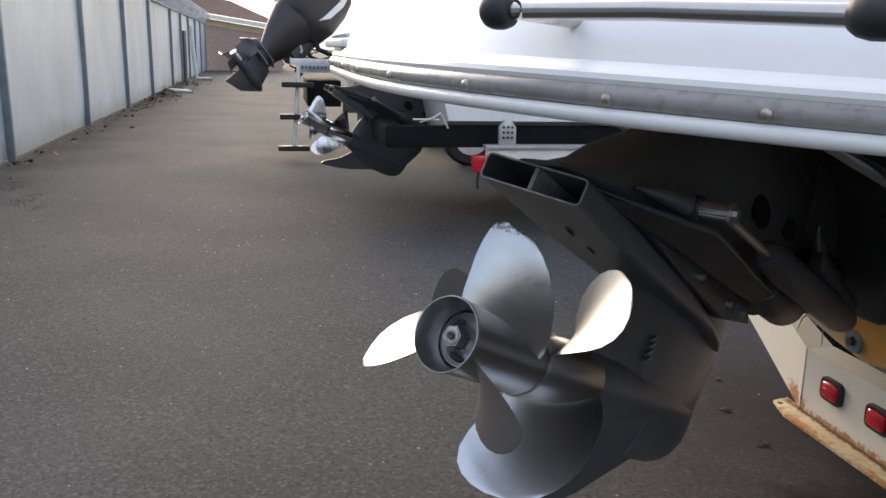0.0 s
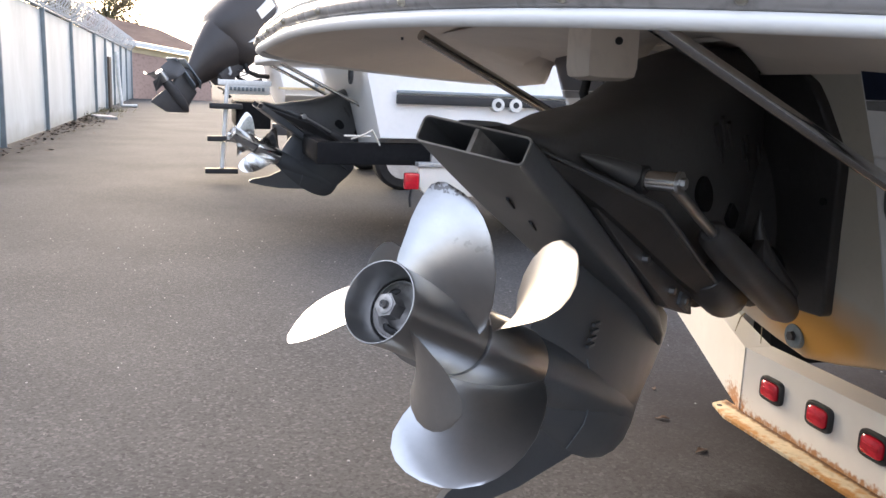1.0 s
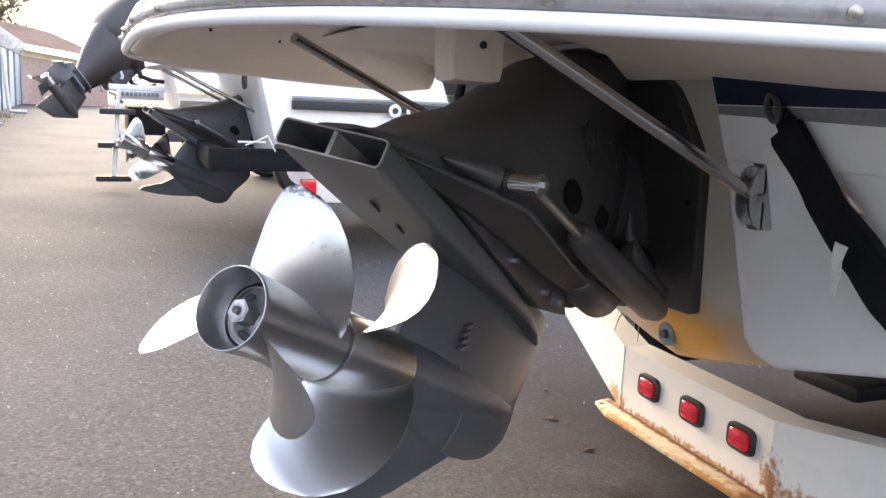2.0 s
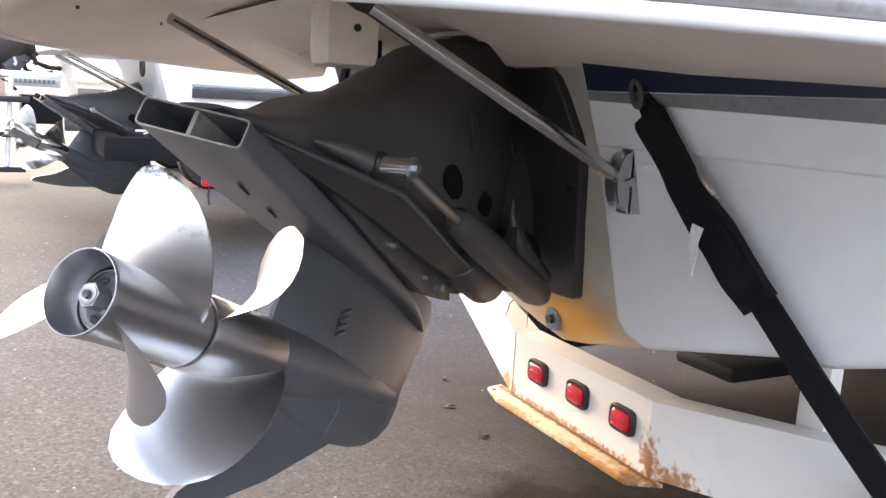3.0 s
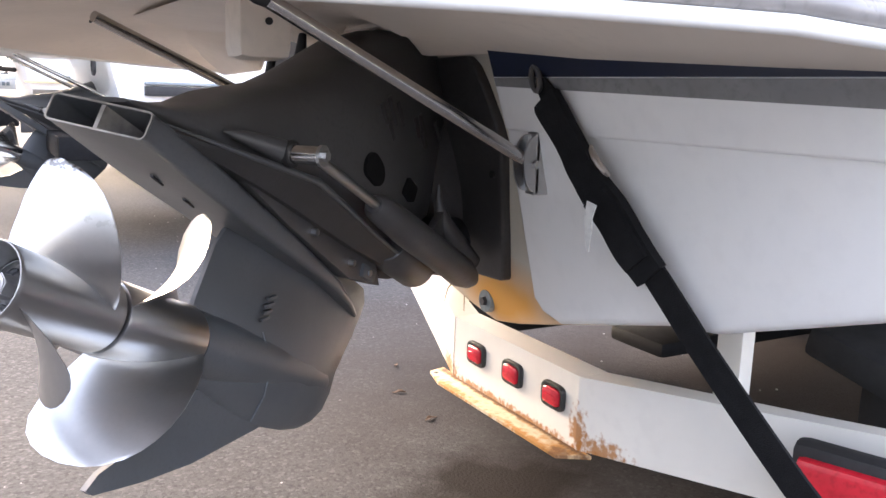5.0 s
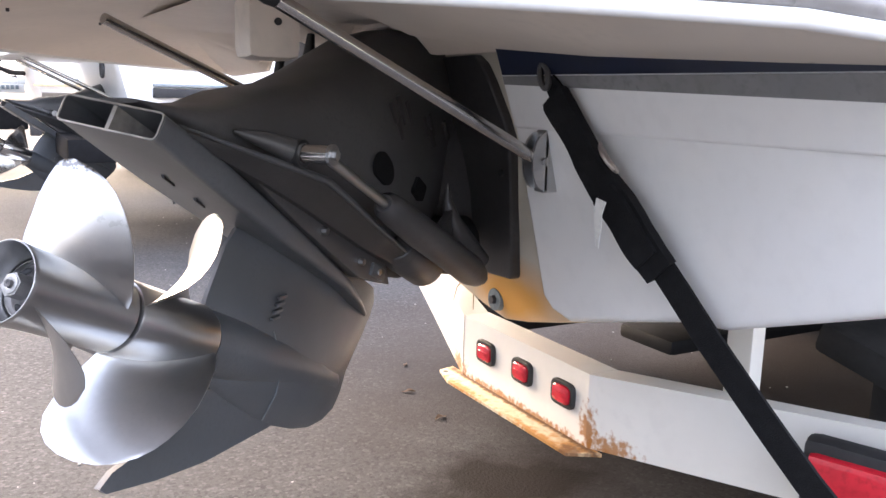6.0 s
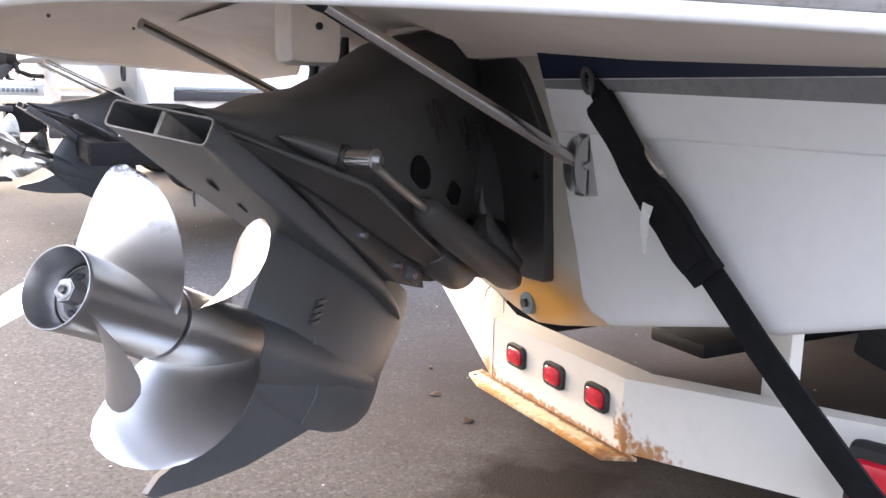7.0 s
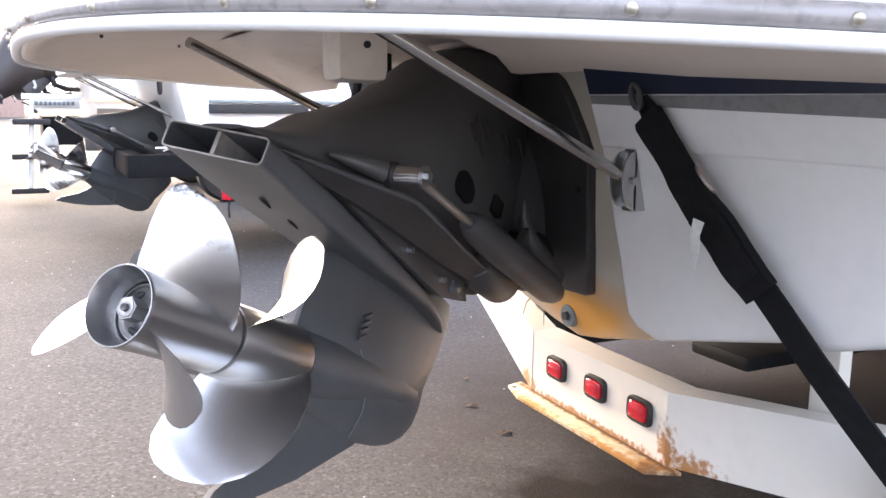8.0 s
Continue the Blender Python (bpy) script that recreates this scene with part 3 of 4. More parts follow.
    ra = [0.055, 0.075, 0.10, 0.125, 0.145, 0.16, 0.172, 0.181, 0.187, 0.190]
    te = [0, 0, 1, 1.5, 2.5, 3.5, 4.5, 5.5, 7.5, 10]
    le = [88, 79, 66, 54, 44, 36.5, 30, 24, 18, 11]
    for k in range(3):
        part("blade", blade(ra, te, le, 0.66, 1, AFT0 + 120 * k, 0.008, 0.0, 0.005), CHIPPED if k == 0 and steel is STEEL else steel, hub)
    fore = part("fore_propeller", revolve([(0.200, 0.05), (0.202, 0.0595), (0.206, 0.061), (0.30, 0.062), (0.395, 0.063), (0.402, 0.0605), (0.404, 0.05)], 56), steel, d, "brushed stainless three-blade forward propeller")
    rf = [0.057, 0.08, 0.11, 0.14, 0.168, 0.19, 0.204, 0.214, 0.221, 0.225]
    te = [0, 2, 3.5, 4, 3, 0, -4, -9, -15, -22]
    le = [-84, -80, -73, -65, -57.5, -50.5, -45, -40, -35, -28]
    for k in range(3):
        part("blade", blade(rf, te, le, 0.82, -1, FORE0 + 120 * k, 0.206, 0.35, 0.005), steel, fore)
    return d


AFT0, FORE0 = -4.0, 189.0
TAIL = pose(1.625, 0.788, 0.418, 0, 0, 20)
MOTOR = pose(-0.06, 10.5, 1.17, 0, 50, 35)
outdrive((0.25, 1.156, 0.85), 38, 25.5, "charcoal outdrive tilted up, with twin brushed stainless propellers", STEEL)
YC = 1.75                                             # centre line of the near boat and its trailer


# ---- the near boat ----
boat = thing("motorboat", "white fibreglass motorboat with navy stripe on a trailer", "boat")
FACE = lambda z: 1.15 + 0.25 * (0.99 - z)             # raked after face of the hull beside the drive
BACK = lambda z: 1.40 + 0.25 * (0.662 - z)           # recessed transom behind the drive


def raked(poly, face, deep, bevel=0.0):
    b = prism(poly, "x", 0, 1)
    if max(p[0] for p in poly) > 2.6:                 # the far quarter is cut away forwards
        for yq in (2.52, 2.62):
            bmesh.ops.bisect_plane(b, geom=b.verts[:] + b.edges[:] + b.faces[:], plane_co=(0, yq, 0), plane_no=(0, 1, 0))
    for v in b.verts:
        cut = 0.35 * min(0.1, max(0, v.co.y - 2.52)) + 0.75 * max(0, v.co.y - 2.62)
        v.co.x = min(face(v.co.z) + cut, deep(v.co.z)) if v.co.x < 0.5 else deep(v.co.z)
    if bevel:
        bmesh.ops.bevel(b, geom=list(b.edges), offset=bevel, segments=3, affect="EDGES", profile=0.6)
    return b


def mir(poly):
    return [(2 * YC - y, z) for y, z in poly]


side = [(1.29, 1.32), (1.29, 0.71), (1.265, 0.685), (1.21, 0.672), (0.884, 0.757), (0.80, 0.766), (0.50, 0.866), (0.37, 0.95), (0.36, 1.32)]
band = [(1.275, 1.29), (1.275, 1.05), (0.38, 1.056), (0.366, 1.29)]
stripe = [(1.265, 1.28), (1.265, 1.147), (0.372, 1.149), (0.36, 1.28)]
grey = [(1.265, 1.145), (1.265, 1.130), (0.372, 1.112), (0.372, 1.147)]
for f in (lambda p: p, mir):
    part("hull_side", raked(f(side), FACE, lambda z: 6.0, 0.014), GEL, boat)
    part("hull_step", raked(f(band), lambda z: FACE(z) - 0.010 - 0.10 * max(0, z - 1.05), lambda z: 1.8, 0.006), GEL, boat)
    part("stripe", raked(f(stripe), lambda z: FACE(z) - 0.014 - 0.10 * max(0, z - 1.05), lambda z: 1.75), NAVY, boat, "navy blue stripe")
    part("stripe", raked(f(grey), lambda z: FACE(z) - 0.014 - 0.10 * max(0, z - 1.05), lambda z: 1.75), GREYSTRIPE, boat, "grey stripe under the navy one")
part("transom", raked([(1.292, 1.32), (1.292, 0.632), (1.40, 0.602), (1.50, 0.575), (1.64, 0.540), (1.75, 0.520), (1.86, 0.540), (2.0, 0.575), (2.10, 0.602), (2.208, 0.632), (2.208, 1.32)], BACK, lambda z: 6.0, 0.01), TRANSOM, boat, "cream transom with orange rust stain")
for y0, y1 in ((1.2875, 1.2935), (2.2065, 2.2125)):
    b = prism([(FACE(1.2) + 0.02, 1.2), (FACE(0.72) + 0.02, 0.72), (BACK(0.66) + 0.01, 0.66), (BACK(1.2) + 0.01, 1.2)], "y", y0, y1)
    part("recess_wall", b, CREAM, boat)
drain = part("drain_fitting", tube([(BACK(0.567) - 0.008, 1.775, 0.571), (BACK(0.567) + 0.02, 1.775, 0.571)], [0.030, 0.034], 24), POST, boat, "weathered round drain fitting")
part("drain_plug", tube([(BACK(0.567) - 0.018, 1.775, 0.571), (BACK(0.567), 1.775, 0.571)], [0.012, 0.014], 6), DARK, drain)

# gimbal, bellows and transom shield
SH = lambda z: 1.376 + 0.25 * (0.662 - z)
part("transom_shield", raked([(1.86, 1.195), (1.635, 1.20), (1.605, 1.18), (1.583, 1.14), (1.552, 1.06), (1.54, 1.01), (1.636, 0.664), (1.648, 0.655), (1.85, 0.645), (1.95, 0.80), (1.955, 1.10)], SH, lambda z: BACK(z) + 0.01, 0.008), DARK, boat, "black cast transom shield")
part("shield_lug", box((SH(1.19) - 0.018, 1.80, 1.15), (SH(1.19) + 0.02, 1.828, 1.208), 0.006), DARK, boat)
part("shield_bolt", tube([(SH(0.93) - 0.006, 1.595, 0.93), (SH(0.93) + 0.01, 1.595, 0.93)], 0.009, 12), RUBBER, boat)
part("gimbal_housing", loft([[(x, YC + 0.14 + w * math.cos(q), z + hh * math.sin(q)) for q in [2 * math.pi * i / 24 for i in range(24)]] for x, z, w, hh in ((1.02, 0.93, 0.07, 0.11), (1.10, 0.93, 0.11, 0.17), (1.20, 0.93, 0.125, 0.20), (1.42, 0.90, 0.13, 0.22))]), DARK, boat)
part("gimbal_boss", tube([(1.20, 1.66, 0.90), (1.20, 1.66, 0.86), (1.215, 1.66, 0.81), (1.25, 1.665, 0.75), (1.30, 1.67, 0.70)], [0.003, 0.012, 0.022, 0.034, 0.030], 18), DARK, boat)
rings = []
for i in range(25):
    f = i / 24
    rings.append((1.00 + 0.33 * f, 1.74 + 0.05 * f, 0.745 - 0.02 * f))
part("bellows", tube(rings, [0.076 + 0.002 * math.cos(i * math.pi / 2) - (0.03 if i in (0, 24) else 0) for i in range(25)], 24), RUBBER, boat, "ribbed rubber bellows")

# swim platform
def outline(n=72):
    pts = []
    for i in range(n + 1):
        v = -1.36 + 2.72 * i / n
        pts.append((0.148 + 0.19 * v ** 4, YC + v))
    return [(1.13, YC - 1.375)] + pts + [(1.13, YC + 1.375)]


OUT = outline()
RAIL = lambda x: 1.222 - 0.05 * (x - 0.25)


def inset(k, dz):
    res = []
    for x, y in OUT:
        f = min(1.0, max(0.0, (1.13 - x) / 0.3))
        res.append((x + (1.13 - x) * k * f, y + (YC - y) * k, RAIL(x) + dz))
    return res


b = loft([inset(k, z) for k, z in ((0.012, -0.018), (0.004, -0.015), (0.002, 0.012), (0.010, 0.022), (0.028, 0.034), (0.045, 0.09), (0.065, 0.125), (0.10, 0.142), (0.3, 0.15), (0.8, 0.15), (0.99, 0.15))], False)
part("platform_top", b, GEL, boat, "glossy white swim platform moulding")
b = loft([inset(k, z) for k, z in ((0.010, -0.0175), (0.02, -0.020), (0.035, -0.014), (0.07, 0.005), (0.12, 0.024), (0.3, 0.047), (0.6, 0.072), (0.95, 0.095))], False)
part("platform_underside", b, UNDER, boat, "cream platform underside")
rows = []
for i in range(133):
    y = 0.375 + 2.75 * i / 132
    v = abs(y - YC)
    g = lambda x: interp(y + 1.2 * (1.1 - x), (1.56, 1.69, 1.99, 2.08, 2.24, 2.26, 2.6, 2.7), (1.0, 0.0, 0.0, 0.7, 0.7, 0.0, 0.0, 1.0))      # open over the head of the drive
    zr = interp(v, (0.45, 0.75, 1.37), (1.190, 1.172, 1.150))
    zu = lambda x: RAIL(x) + 0.047
    lift = lambda x: zu(x) + 0.028 + 0.12 * (x - 0.95)
    rows.append([(0.62, y, zu(0.62) + 0.028), (0.70, y, zu(0.70) + 0.025), (0.80, y, zu(0.80) + 0.0255 - 0.004 * g(0.8)), (0.95, y, lift(0.95) + (zu(0.95) - 0.018 - lift(0.95)) * g(0.95)), (1.04, y, lift(1.04) + (zr + 0.02 - lift(1.04)) * g(1.04)), (1.083, y, lift(1.083) + (zr - lift(1.083)) * g(1.083)), (1.10, y, lift(1.1) + (zr - lift(1.1)) * g(1.1)), (1.10, y, 1.30)])
part("platform_root", loft(rows, False), UNDER, boat)
part("quarter_deck", box((1.105, 2.40, 1.292), (1.75, 3.122, 1.365), 0.01), GEL, boat)
part("recess_ceiling", box((1.105, 1.22, 1.262), (1.55, 2.28, 1.30), 0.005), UNDER, boat)
ring3 = lambda k, dz: [(x, y, z) for x, y, z in inset(k, dz)]
rail = part("rub_rail", tube(ring3(-0.003, 0.002), 0.0125, 10), VINYL, boat, "grey-brown rubber rail insert")
part("lower_bead", tube(ring3(-0.006, -0.017), 0.0085, 10), BEAD, rail, "white lower rail bead")
part("upper_bead", tube(ring3(-0.001, 0.018), 0.0075, 8), BEAD, rail)
for yv in (0.43, 0.52, 0.655, 0.767, 0.941, 1.15, 1.38, 1.65, 1.95, 2.25, 2.55, 2.8, 3.0):
    v = yv - YC
    p = Vector((0.148 + 0.19 * v ** 4, yv, 0))
    nrm = Vector((-1, 0.76 * v ** 3, 0)).normalized()
    c = p + nrm * 0.014 + Vector((0, 0, RAIL(p.x)))
    part("screw", tube([c, c + nrm * 0.004, c + nrm * 0.006], [0.006, 0.005, 0.002], 10), mat("brass_screw", (0.46, 0.42, 0.34), 0.4, 0.8) if yv == 0.43 else bpy.data.materials["brass_screw"], rail)
part("platform_lug", box((0.668, 1.46, 1.163), (0.772, 1.57, 1.285), 0.024), UNDER, boat)
part("lug_hole", tube([(0.724, 1.457, 1.232), (0.724, 1.463, 1.232)], 0.007, 12), RUBBER, boat)
for yb, xt, yt, zt in ((1.20, 0.625, 1.1863, 1.247), (2.30, 0.492, 1.964, 1.2534)):
    br = part("platform_brace", tube([(1.135, yb, 0.993), (xt, yt, zt)], 0.0125, 16), TUBE, boat, "stainless tube brace")
    if yb < 2:
        part("brace_foot", tube([(xt + 0.012, yt, zt - 0.006), (xt - 0.004, yt, zt + 0.002), (xt - 0.026, yt, zt + 0.013), (xt - 0.036, yt, zt + 0.018)], [0.012, 0.0155, 0.014, 0.006], 14), RUBBER, br, "black rubber brace foot")
        part("foot_boss", tube([(xt + 0.012, yt - 0.004, zt + 0.034), (xt + 0.010, yt - 0.004, zt + 0.008), (xt + 0.010, yt - 0.004, zt + 0.004)], [0.026, 0.020, 0.012], 16), UNDER, br)
    xf = FACE(1.03)
    b = prism([(yb - 0.018, 0.936), (yb + 0.012, 0.936), (yb + 0.012, 1.050), (yb - 0.018, 1.050)], "x", xf - 0.008, FACE(0.93) + 0.004, 0.003)
    ear = [(xf, 0.940)] + [(xf - 0.006 - 0.027 * math.sin(q), 0.993 - 0.052 * math.cos(q)) for q in [math.pi * i / 12 for i in range(13)]] + [(xf, 1.046)]
    for o in (-0.018, 0.012):
        merge(b, prism(ear, "y", yb + o, yb + o + 0.006))
    bk = part("brace_bracket", b, STEEL, boat, "polished bracket screwed to the hull", smooth=False)
    for zz in (0.948, 1.038):
        part("bracket_screw", tube([(xf - 0.007, yb - 0.009, zz), (xf - 0.011, yb - 0.009, zz)], [0.005, 0.0035], 10), TUBE, bk)
    part("bracket_bolt", tube([(1.132, yb - 0.026, 0.993), (1.132, yb + 0.026, 0.993)], 0.008, 6), STEEL, bk)

for xv, yv, dz in ((0.30, 1.85, 0.0285), (0.533, 2.34, 0.0535)):
    part("underside_screw", tube([(xv, yv, RAIL(xv) + dz + 0.006), (xv, yv, RAIL(xv) + dz), (xv, yv, RAIL(xv) + dz - 0.001)], [0.0035, 0.0035, 0.002], 8), DARK, boat)
for x, r0, r1 in ((0.945, 0.005, 0.022), (0.878, 0.010, 0.011)):
    part("steering_hose", tube([(x, 1.88, 1.275), (x - 0.008, 1.88, 1.20), (x - 0.018, 1.885, 1.14), (x + 0.02, 1.90, 1.06)], [r0, (r0 + r1) / 2, r1, r1], 10), RUBBER, boat, "black rubber hose")

# stern rail with rubber ends
lad = part("stern_rail", tube([(0.235, 0.87, 1.301), (0.34, 0.73, 1.299), (0.445, 0.585, 1.292)], 0.0095, 16), TUBE, boat, "stainless rail with black rubber ends")
for p, q in (((0.222, 0.885, 1.301), (0.245, 0.855, 1.301)), ((0.438, 0.595, 1.293), (0.468, 0.555, 1.292))):
    part("rubber_end", tube([Vector(p).lerp(Vector(q), f) for f in (0, 0.06, 0.2, 0.4, 0.7, 0.9, 1.0)], [0.006, 0.012, 0.017, 0.0195, 0.0195, 0.017, 0.012], 20), RUBBER, lad)
    part("rail_foot", tube([Vector(q) + Vector((0.0, -0.01, 0)), Vector(q) + Vector((0.09, 0.02, -0.008))], 0.010, 12), BRIGHT, lad)

# ---- trailer under the near boat ----
trailer = thing("boat_trailer", "white steel boat trailer with rust along its edge", "trailer")
Z0, HH = 0.265, 0.187


def beam(pts, depths=(0.085, 0.055, 0.045)):
    return loft([[(x, y, z), (x, y, z + HH), (x + d, y, z + HH), (x + d, y, z)] for (x, y, z), d in zip(pts, depths)])


part("centre_beam", beam([(1.49, 1.452, Z0), (1.49, 2.048, Z0)], (0.085, 0.085)), TRAILER, trailer, smooth=False)
for s in (1, -1):
    f = lambda y: y if s > 0 else 2 * YC - y
    part("outer_beam", beam([(1.488, f(1.450), Z0), (1.655, f(0.95), Z0 + 0.045), (1.82, f(0.45), Z0 + 0.09)]), TRAILER, trailer, smooth=False)
    part("side_rail", box((1.85, f(0.80) - 0.04, 0.30), (6.5, f(0.80) + 0.04, 0.46), 0.008), DARK, trailer)
    part("bunk", box((1.88, f(1.02) - 0.12, 0.525), (5.5, f(1.02) + 0.12, 0.60), 0.02, Matrix.Translation((0, f(1.02), 0.56)) @ Matrix.Rotation(0.22 * s, 4, "X") @ Matrix.Translation((0, -f(1.02), -0.56))), RUBBER, trailer, "black carpeted bunk board")
    part("bunk_post", box((1.66, f(1.16) - 0.035, 0.42), (1.70, f(1.16) + 0.035, 0.645), 0.005), TRAILER, trailer)
    # added dark block: fills in the deep shade and black trailer behind the post
    part("bunk_bracket", box((1.95, f(0.86) - 0.10, 0.20), (2.6, f(0.86) + 0.18, 0.52), 0.03), RUBBER, trailer, "dark block added for the shade and black trailer parts under the hull")
    wheel = part("wheel", revolve([(-0.10, 0.2), (-0.11, 0.29), (-0.08, 0.325), (0.08, 0.325), (0.11, 0.29), (0.10, 0.2)], 36), TYRE, trailer)
    wheel.matrix_world = pose(3.9, f(0.60), 0.325, 0, 0, 90)
    part("rim", revolve([(-0.085, 0.02), (-0.085, 0.12), (-0.10, 0.2), (0.10, 0.2)], 28), RIM, wheel)
part("cross_member", box((2.9, 0.95, 0.30), (3.0, 2.55, 0.46), 0.008), DARK, trailer)
part("keel_pad", box((1.88, 1.58, 0.405), (2.6, 1.80, 0.45), 0.015), RUBBER, trailer, "black rubber keel pad")
part("axle", tube([(3.9, 0.60, 0.33), (3.9, 2.90, 0.33)], 0.035, 12), DARK, trailer)
part("step_plate", prism([(1.50, 1.40), (1.425, 1.445), (1.418, 2.02), (1.445, 2.115), (1.50, 2.13)], "z", 0.256, 0.266, 0.002), RUST, trailer, "rusted flaking step plate")
part("plate_hole", tube([(1.452, 2.09, 0.264), (1.452, 2.09, 0.2672)], 0.008, 12), RUBBER, trailer)
for y in (1.915, 1.729, 1.545):
    rim = [(y + 0.046 * math.copysign(abs(math.cos(q)) ** 0.45, math.cos(q)), 0.373 + 0.034 * math.copysign(abs(math.sin(q)) ** 0.45, math.sin(q))) for q in [2 * math.pi * i / 28 for i in range(28)]]
    cut = [(y + (u - y) * 0.74, 0.373 + (w - 0.373) * 0.68) for u, w in rim]
    b = loft([[(1.491, u, w) for u, w in rim], [(1.482, u, w) for u, w in rim], [(1.4785, y + (u - y) * 0.95, 0.373 + (w - 0.373) * 0.93) for u, w in rim], [(1.4785, y + (u - y) * 0.80, 0.373 + (w - 0.373) * 0.75) for u, w in rim], [(1.483, u, w) for u, w in cut]])
    lp = part("marker_lamp", b, RUBBER, trailer, "red marker lamp in a black rubber grommet")
    b = loft([[(1.485, u, w) for u, w in cut], [(1.476, u, w) for u, w in cut], [(1.473, y + (u - y) * 0.9, 0.373 + (w - 0.373) * 0.85) for u, w in cut]])
    part("lens", b, LENS, lp)
    part("lens_bar", box((1.4715, y - 0.023, 0.3675), (1.475, y + 0.023, 0.3785), 0.0015), LENS, lp)
tl = thing("tail_lamp", "large red tail lamp in a black frame on the trailer", "lamp", m=TAIL)
part("frame", box((-0.03, -0.17, -0.07), (0.03, 0.13, 0.075), 0.02), RUBBER, tl)
part("lens", box((-0.05, -0.155, -0.055), (0.0, 0.115, 0.052), 0.014), LENS, tl)
for y, z, dy in ((2.02, 0.575, 0.02), (1.96, 0.575, -0.015)):
    st = thing("dry_stalk", "thin dry weed stalk hanging at the hull", "stalk")
    part("stalk", tube([(1.47, y, z), (1.455, y + dy, z - 0.03), (1.45, y + 1.6 * dy, z - 0.075)], [0.0035, 0.002, 0.001], 5), mat("straw", (0.45, 0.38, 0.24), 0.8), st)

# ---- tie-down strap ----
strap = thing("tie_down_strap", "black webbing strap with a ratchet buckle over the hull", "strap")
SP = [(1.083, 1.111, 1.138), (1.094, 1.075, 1.092), (1.114, 1.024, 1.012), (1.133, 0.961, 0.937), (1.147, 0.911, 0.88), (1.163, 0.857, 0.818), (1.18, 0.801, 0.751), (1.195, 0.742, 0.689), (1.208, 0.69, 0.636), (1.221, 0.64, 0.586), (1.25, 0.55, 0.50), (1.30, 0.46, 0.42)]
part("webbing", ribbon(SP, (0, 0.75, -0.6), [0.028] + [0.050] * 11, 0.005), WEB, strap)
sl, sw = [], []
for i in range(29):
    f = 0.55 + 4.0 * i / 28
    k = min(int(f), len(SP) - 2)
    p = Vector(SP[k]).lerp(Vector(SP[k + 1]), f - k)
    sl.append((p.x - 0.009 - 0.002 * math.sin(i * 0.6), p.y, p.z))
    sw.append(interp(i, (0, 1, 7, 12, 17, 24, 28), (0.052, 0.060, 0.054, 0.060, 0.070, 0.068, 0.060)) + 0.0025 * noise.noise((i * 0.45, 2.2, 0)))
part("sleeve", ribbon(sl, (0, 0.75, -0.6), sw, 0.016), WEB, strap, "doubled black webbing")
part("fold", ribbon([(x - 0.012, y, z) for x, y, z in sl[15:27]], (0, 0.75, -0.6), [0.8 * w for w in sw[15:27]], 0.010), WEB, strap)
loop = [(1.080 + 0.004 * math.sin(q), 1.122 + 0.012 * math.cos(q) + 0.011 * math.sin(q), 1.144 + 0.020 * math.sin(q)) for q in [2 * math.pi * i / 20 for i in range(21)]]
part("hook", tube(loop, 0.0055, 8), DARK, strap, "dark steel hook")
part("buckle", tube([(1.098, 0.986, 1.040), (1.088, 0.972, 1.034), (1.082, 0.957, 1.025), (1.082, 0.945, 1.014), (1.088, 0.937, 1.004), (1.096, 0.938, 0.998)], [0.003, 0.005, 0.0055, 0.005, 0.005, 0.003], 8), mat("tarnished_brass", (0.56, 0.50, 0.45), 0.35, 0.9), strap, "small tarnished buckle ring")
part("care_label", ribbon([(1.088, 0.963, 0.952), (1.086, 0.967, 0.930), (1.087, 0.966, 0.908), (1.091, 0.971, 0.888), (1.096, 0.974, 0.872)], (0, 1, 0.1), [0.024, 0.020, 0.017, 0.010, 0.003], 0.0015), FASCIA, strap, "white cloth label")

# ---- the next boats along the row ----
def far_boat(name, label, y0, y1, x0, zb, zt, length, keel):
    f = thing(name, label, "boat", "boats along the row")
    yc = (y0 + y1) / 2
    w = (y1 - y0) / 2
    sec = []
    for i in range(15):
        u = i / 14
        k = (1 - max(0, u - 0.45) ** 2 * 3.2)
        k = max(0.03, k)
        rise = 0.5 * max(0, u - 0.5) ** 1.5
        x = x0 + length * u
        s = [(x + 0.0, yc - w * k, zt + 0.25 * u), (x, yc - w * k * 0.97, zb + 0.28 + rise * 0.5), (x, yc - w * k * 0.95, zb + rise), (x, yc, keel + rise * 1.6), (x, yc + w * k * 0.95, zb + rise), (x, yc + w * k * 0.97, zb + 0.28 + rise * 0.5), (x, yc + w * k, zt + 0.25 * u)]
        if i == 0:
            s = [(px + 0.25 * (zt - pz), py, pz) for px, py, pz in s]
        sec.append(s)
    part("hull", loft(sec), GEL, f, smooth=False)
    return f


boat2 = far_boat("motorboat", "white motorboat with black and grey side stripes on a trailer", 5.7, 8.1, 1.02, 0.79, 1.40, 6.5, 0.55)
for z0, z1, mt in ((1.025, 1.085, RUBBER), (1.095, 1.115, POST)):
    part("side_stripe", box((1.27, 5.69, z0), (2.75, 5.745, z1), 0.004), mt, boat2)
for x in (1.98, 2.11):
    part("hull_outlet", tube([(x, 5.68, 1.04), (x, 5.74, 1.04)], [0.045, 0.05], 20), FASCIA, boat2)
    part("outlet_hole", tube([(x, 5.677, 1.04), (x, 5.70, 1.04)], 0.022, 14), RUBBER, boat2)
part("platform", prism([(0.45, 5.95), (0.40, 6.9), (0.45, 7.85), (1.1, 7.95), (1.1, 5.85)], "z", 1.27, 1.33, 0.02), GEL, boat2)
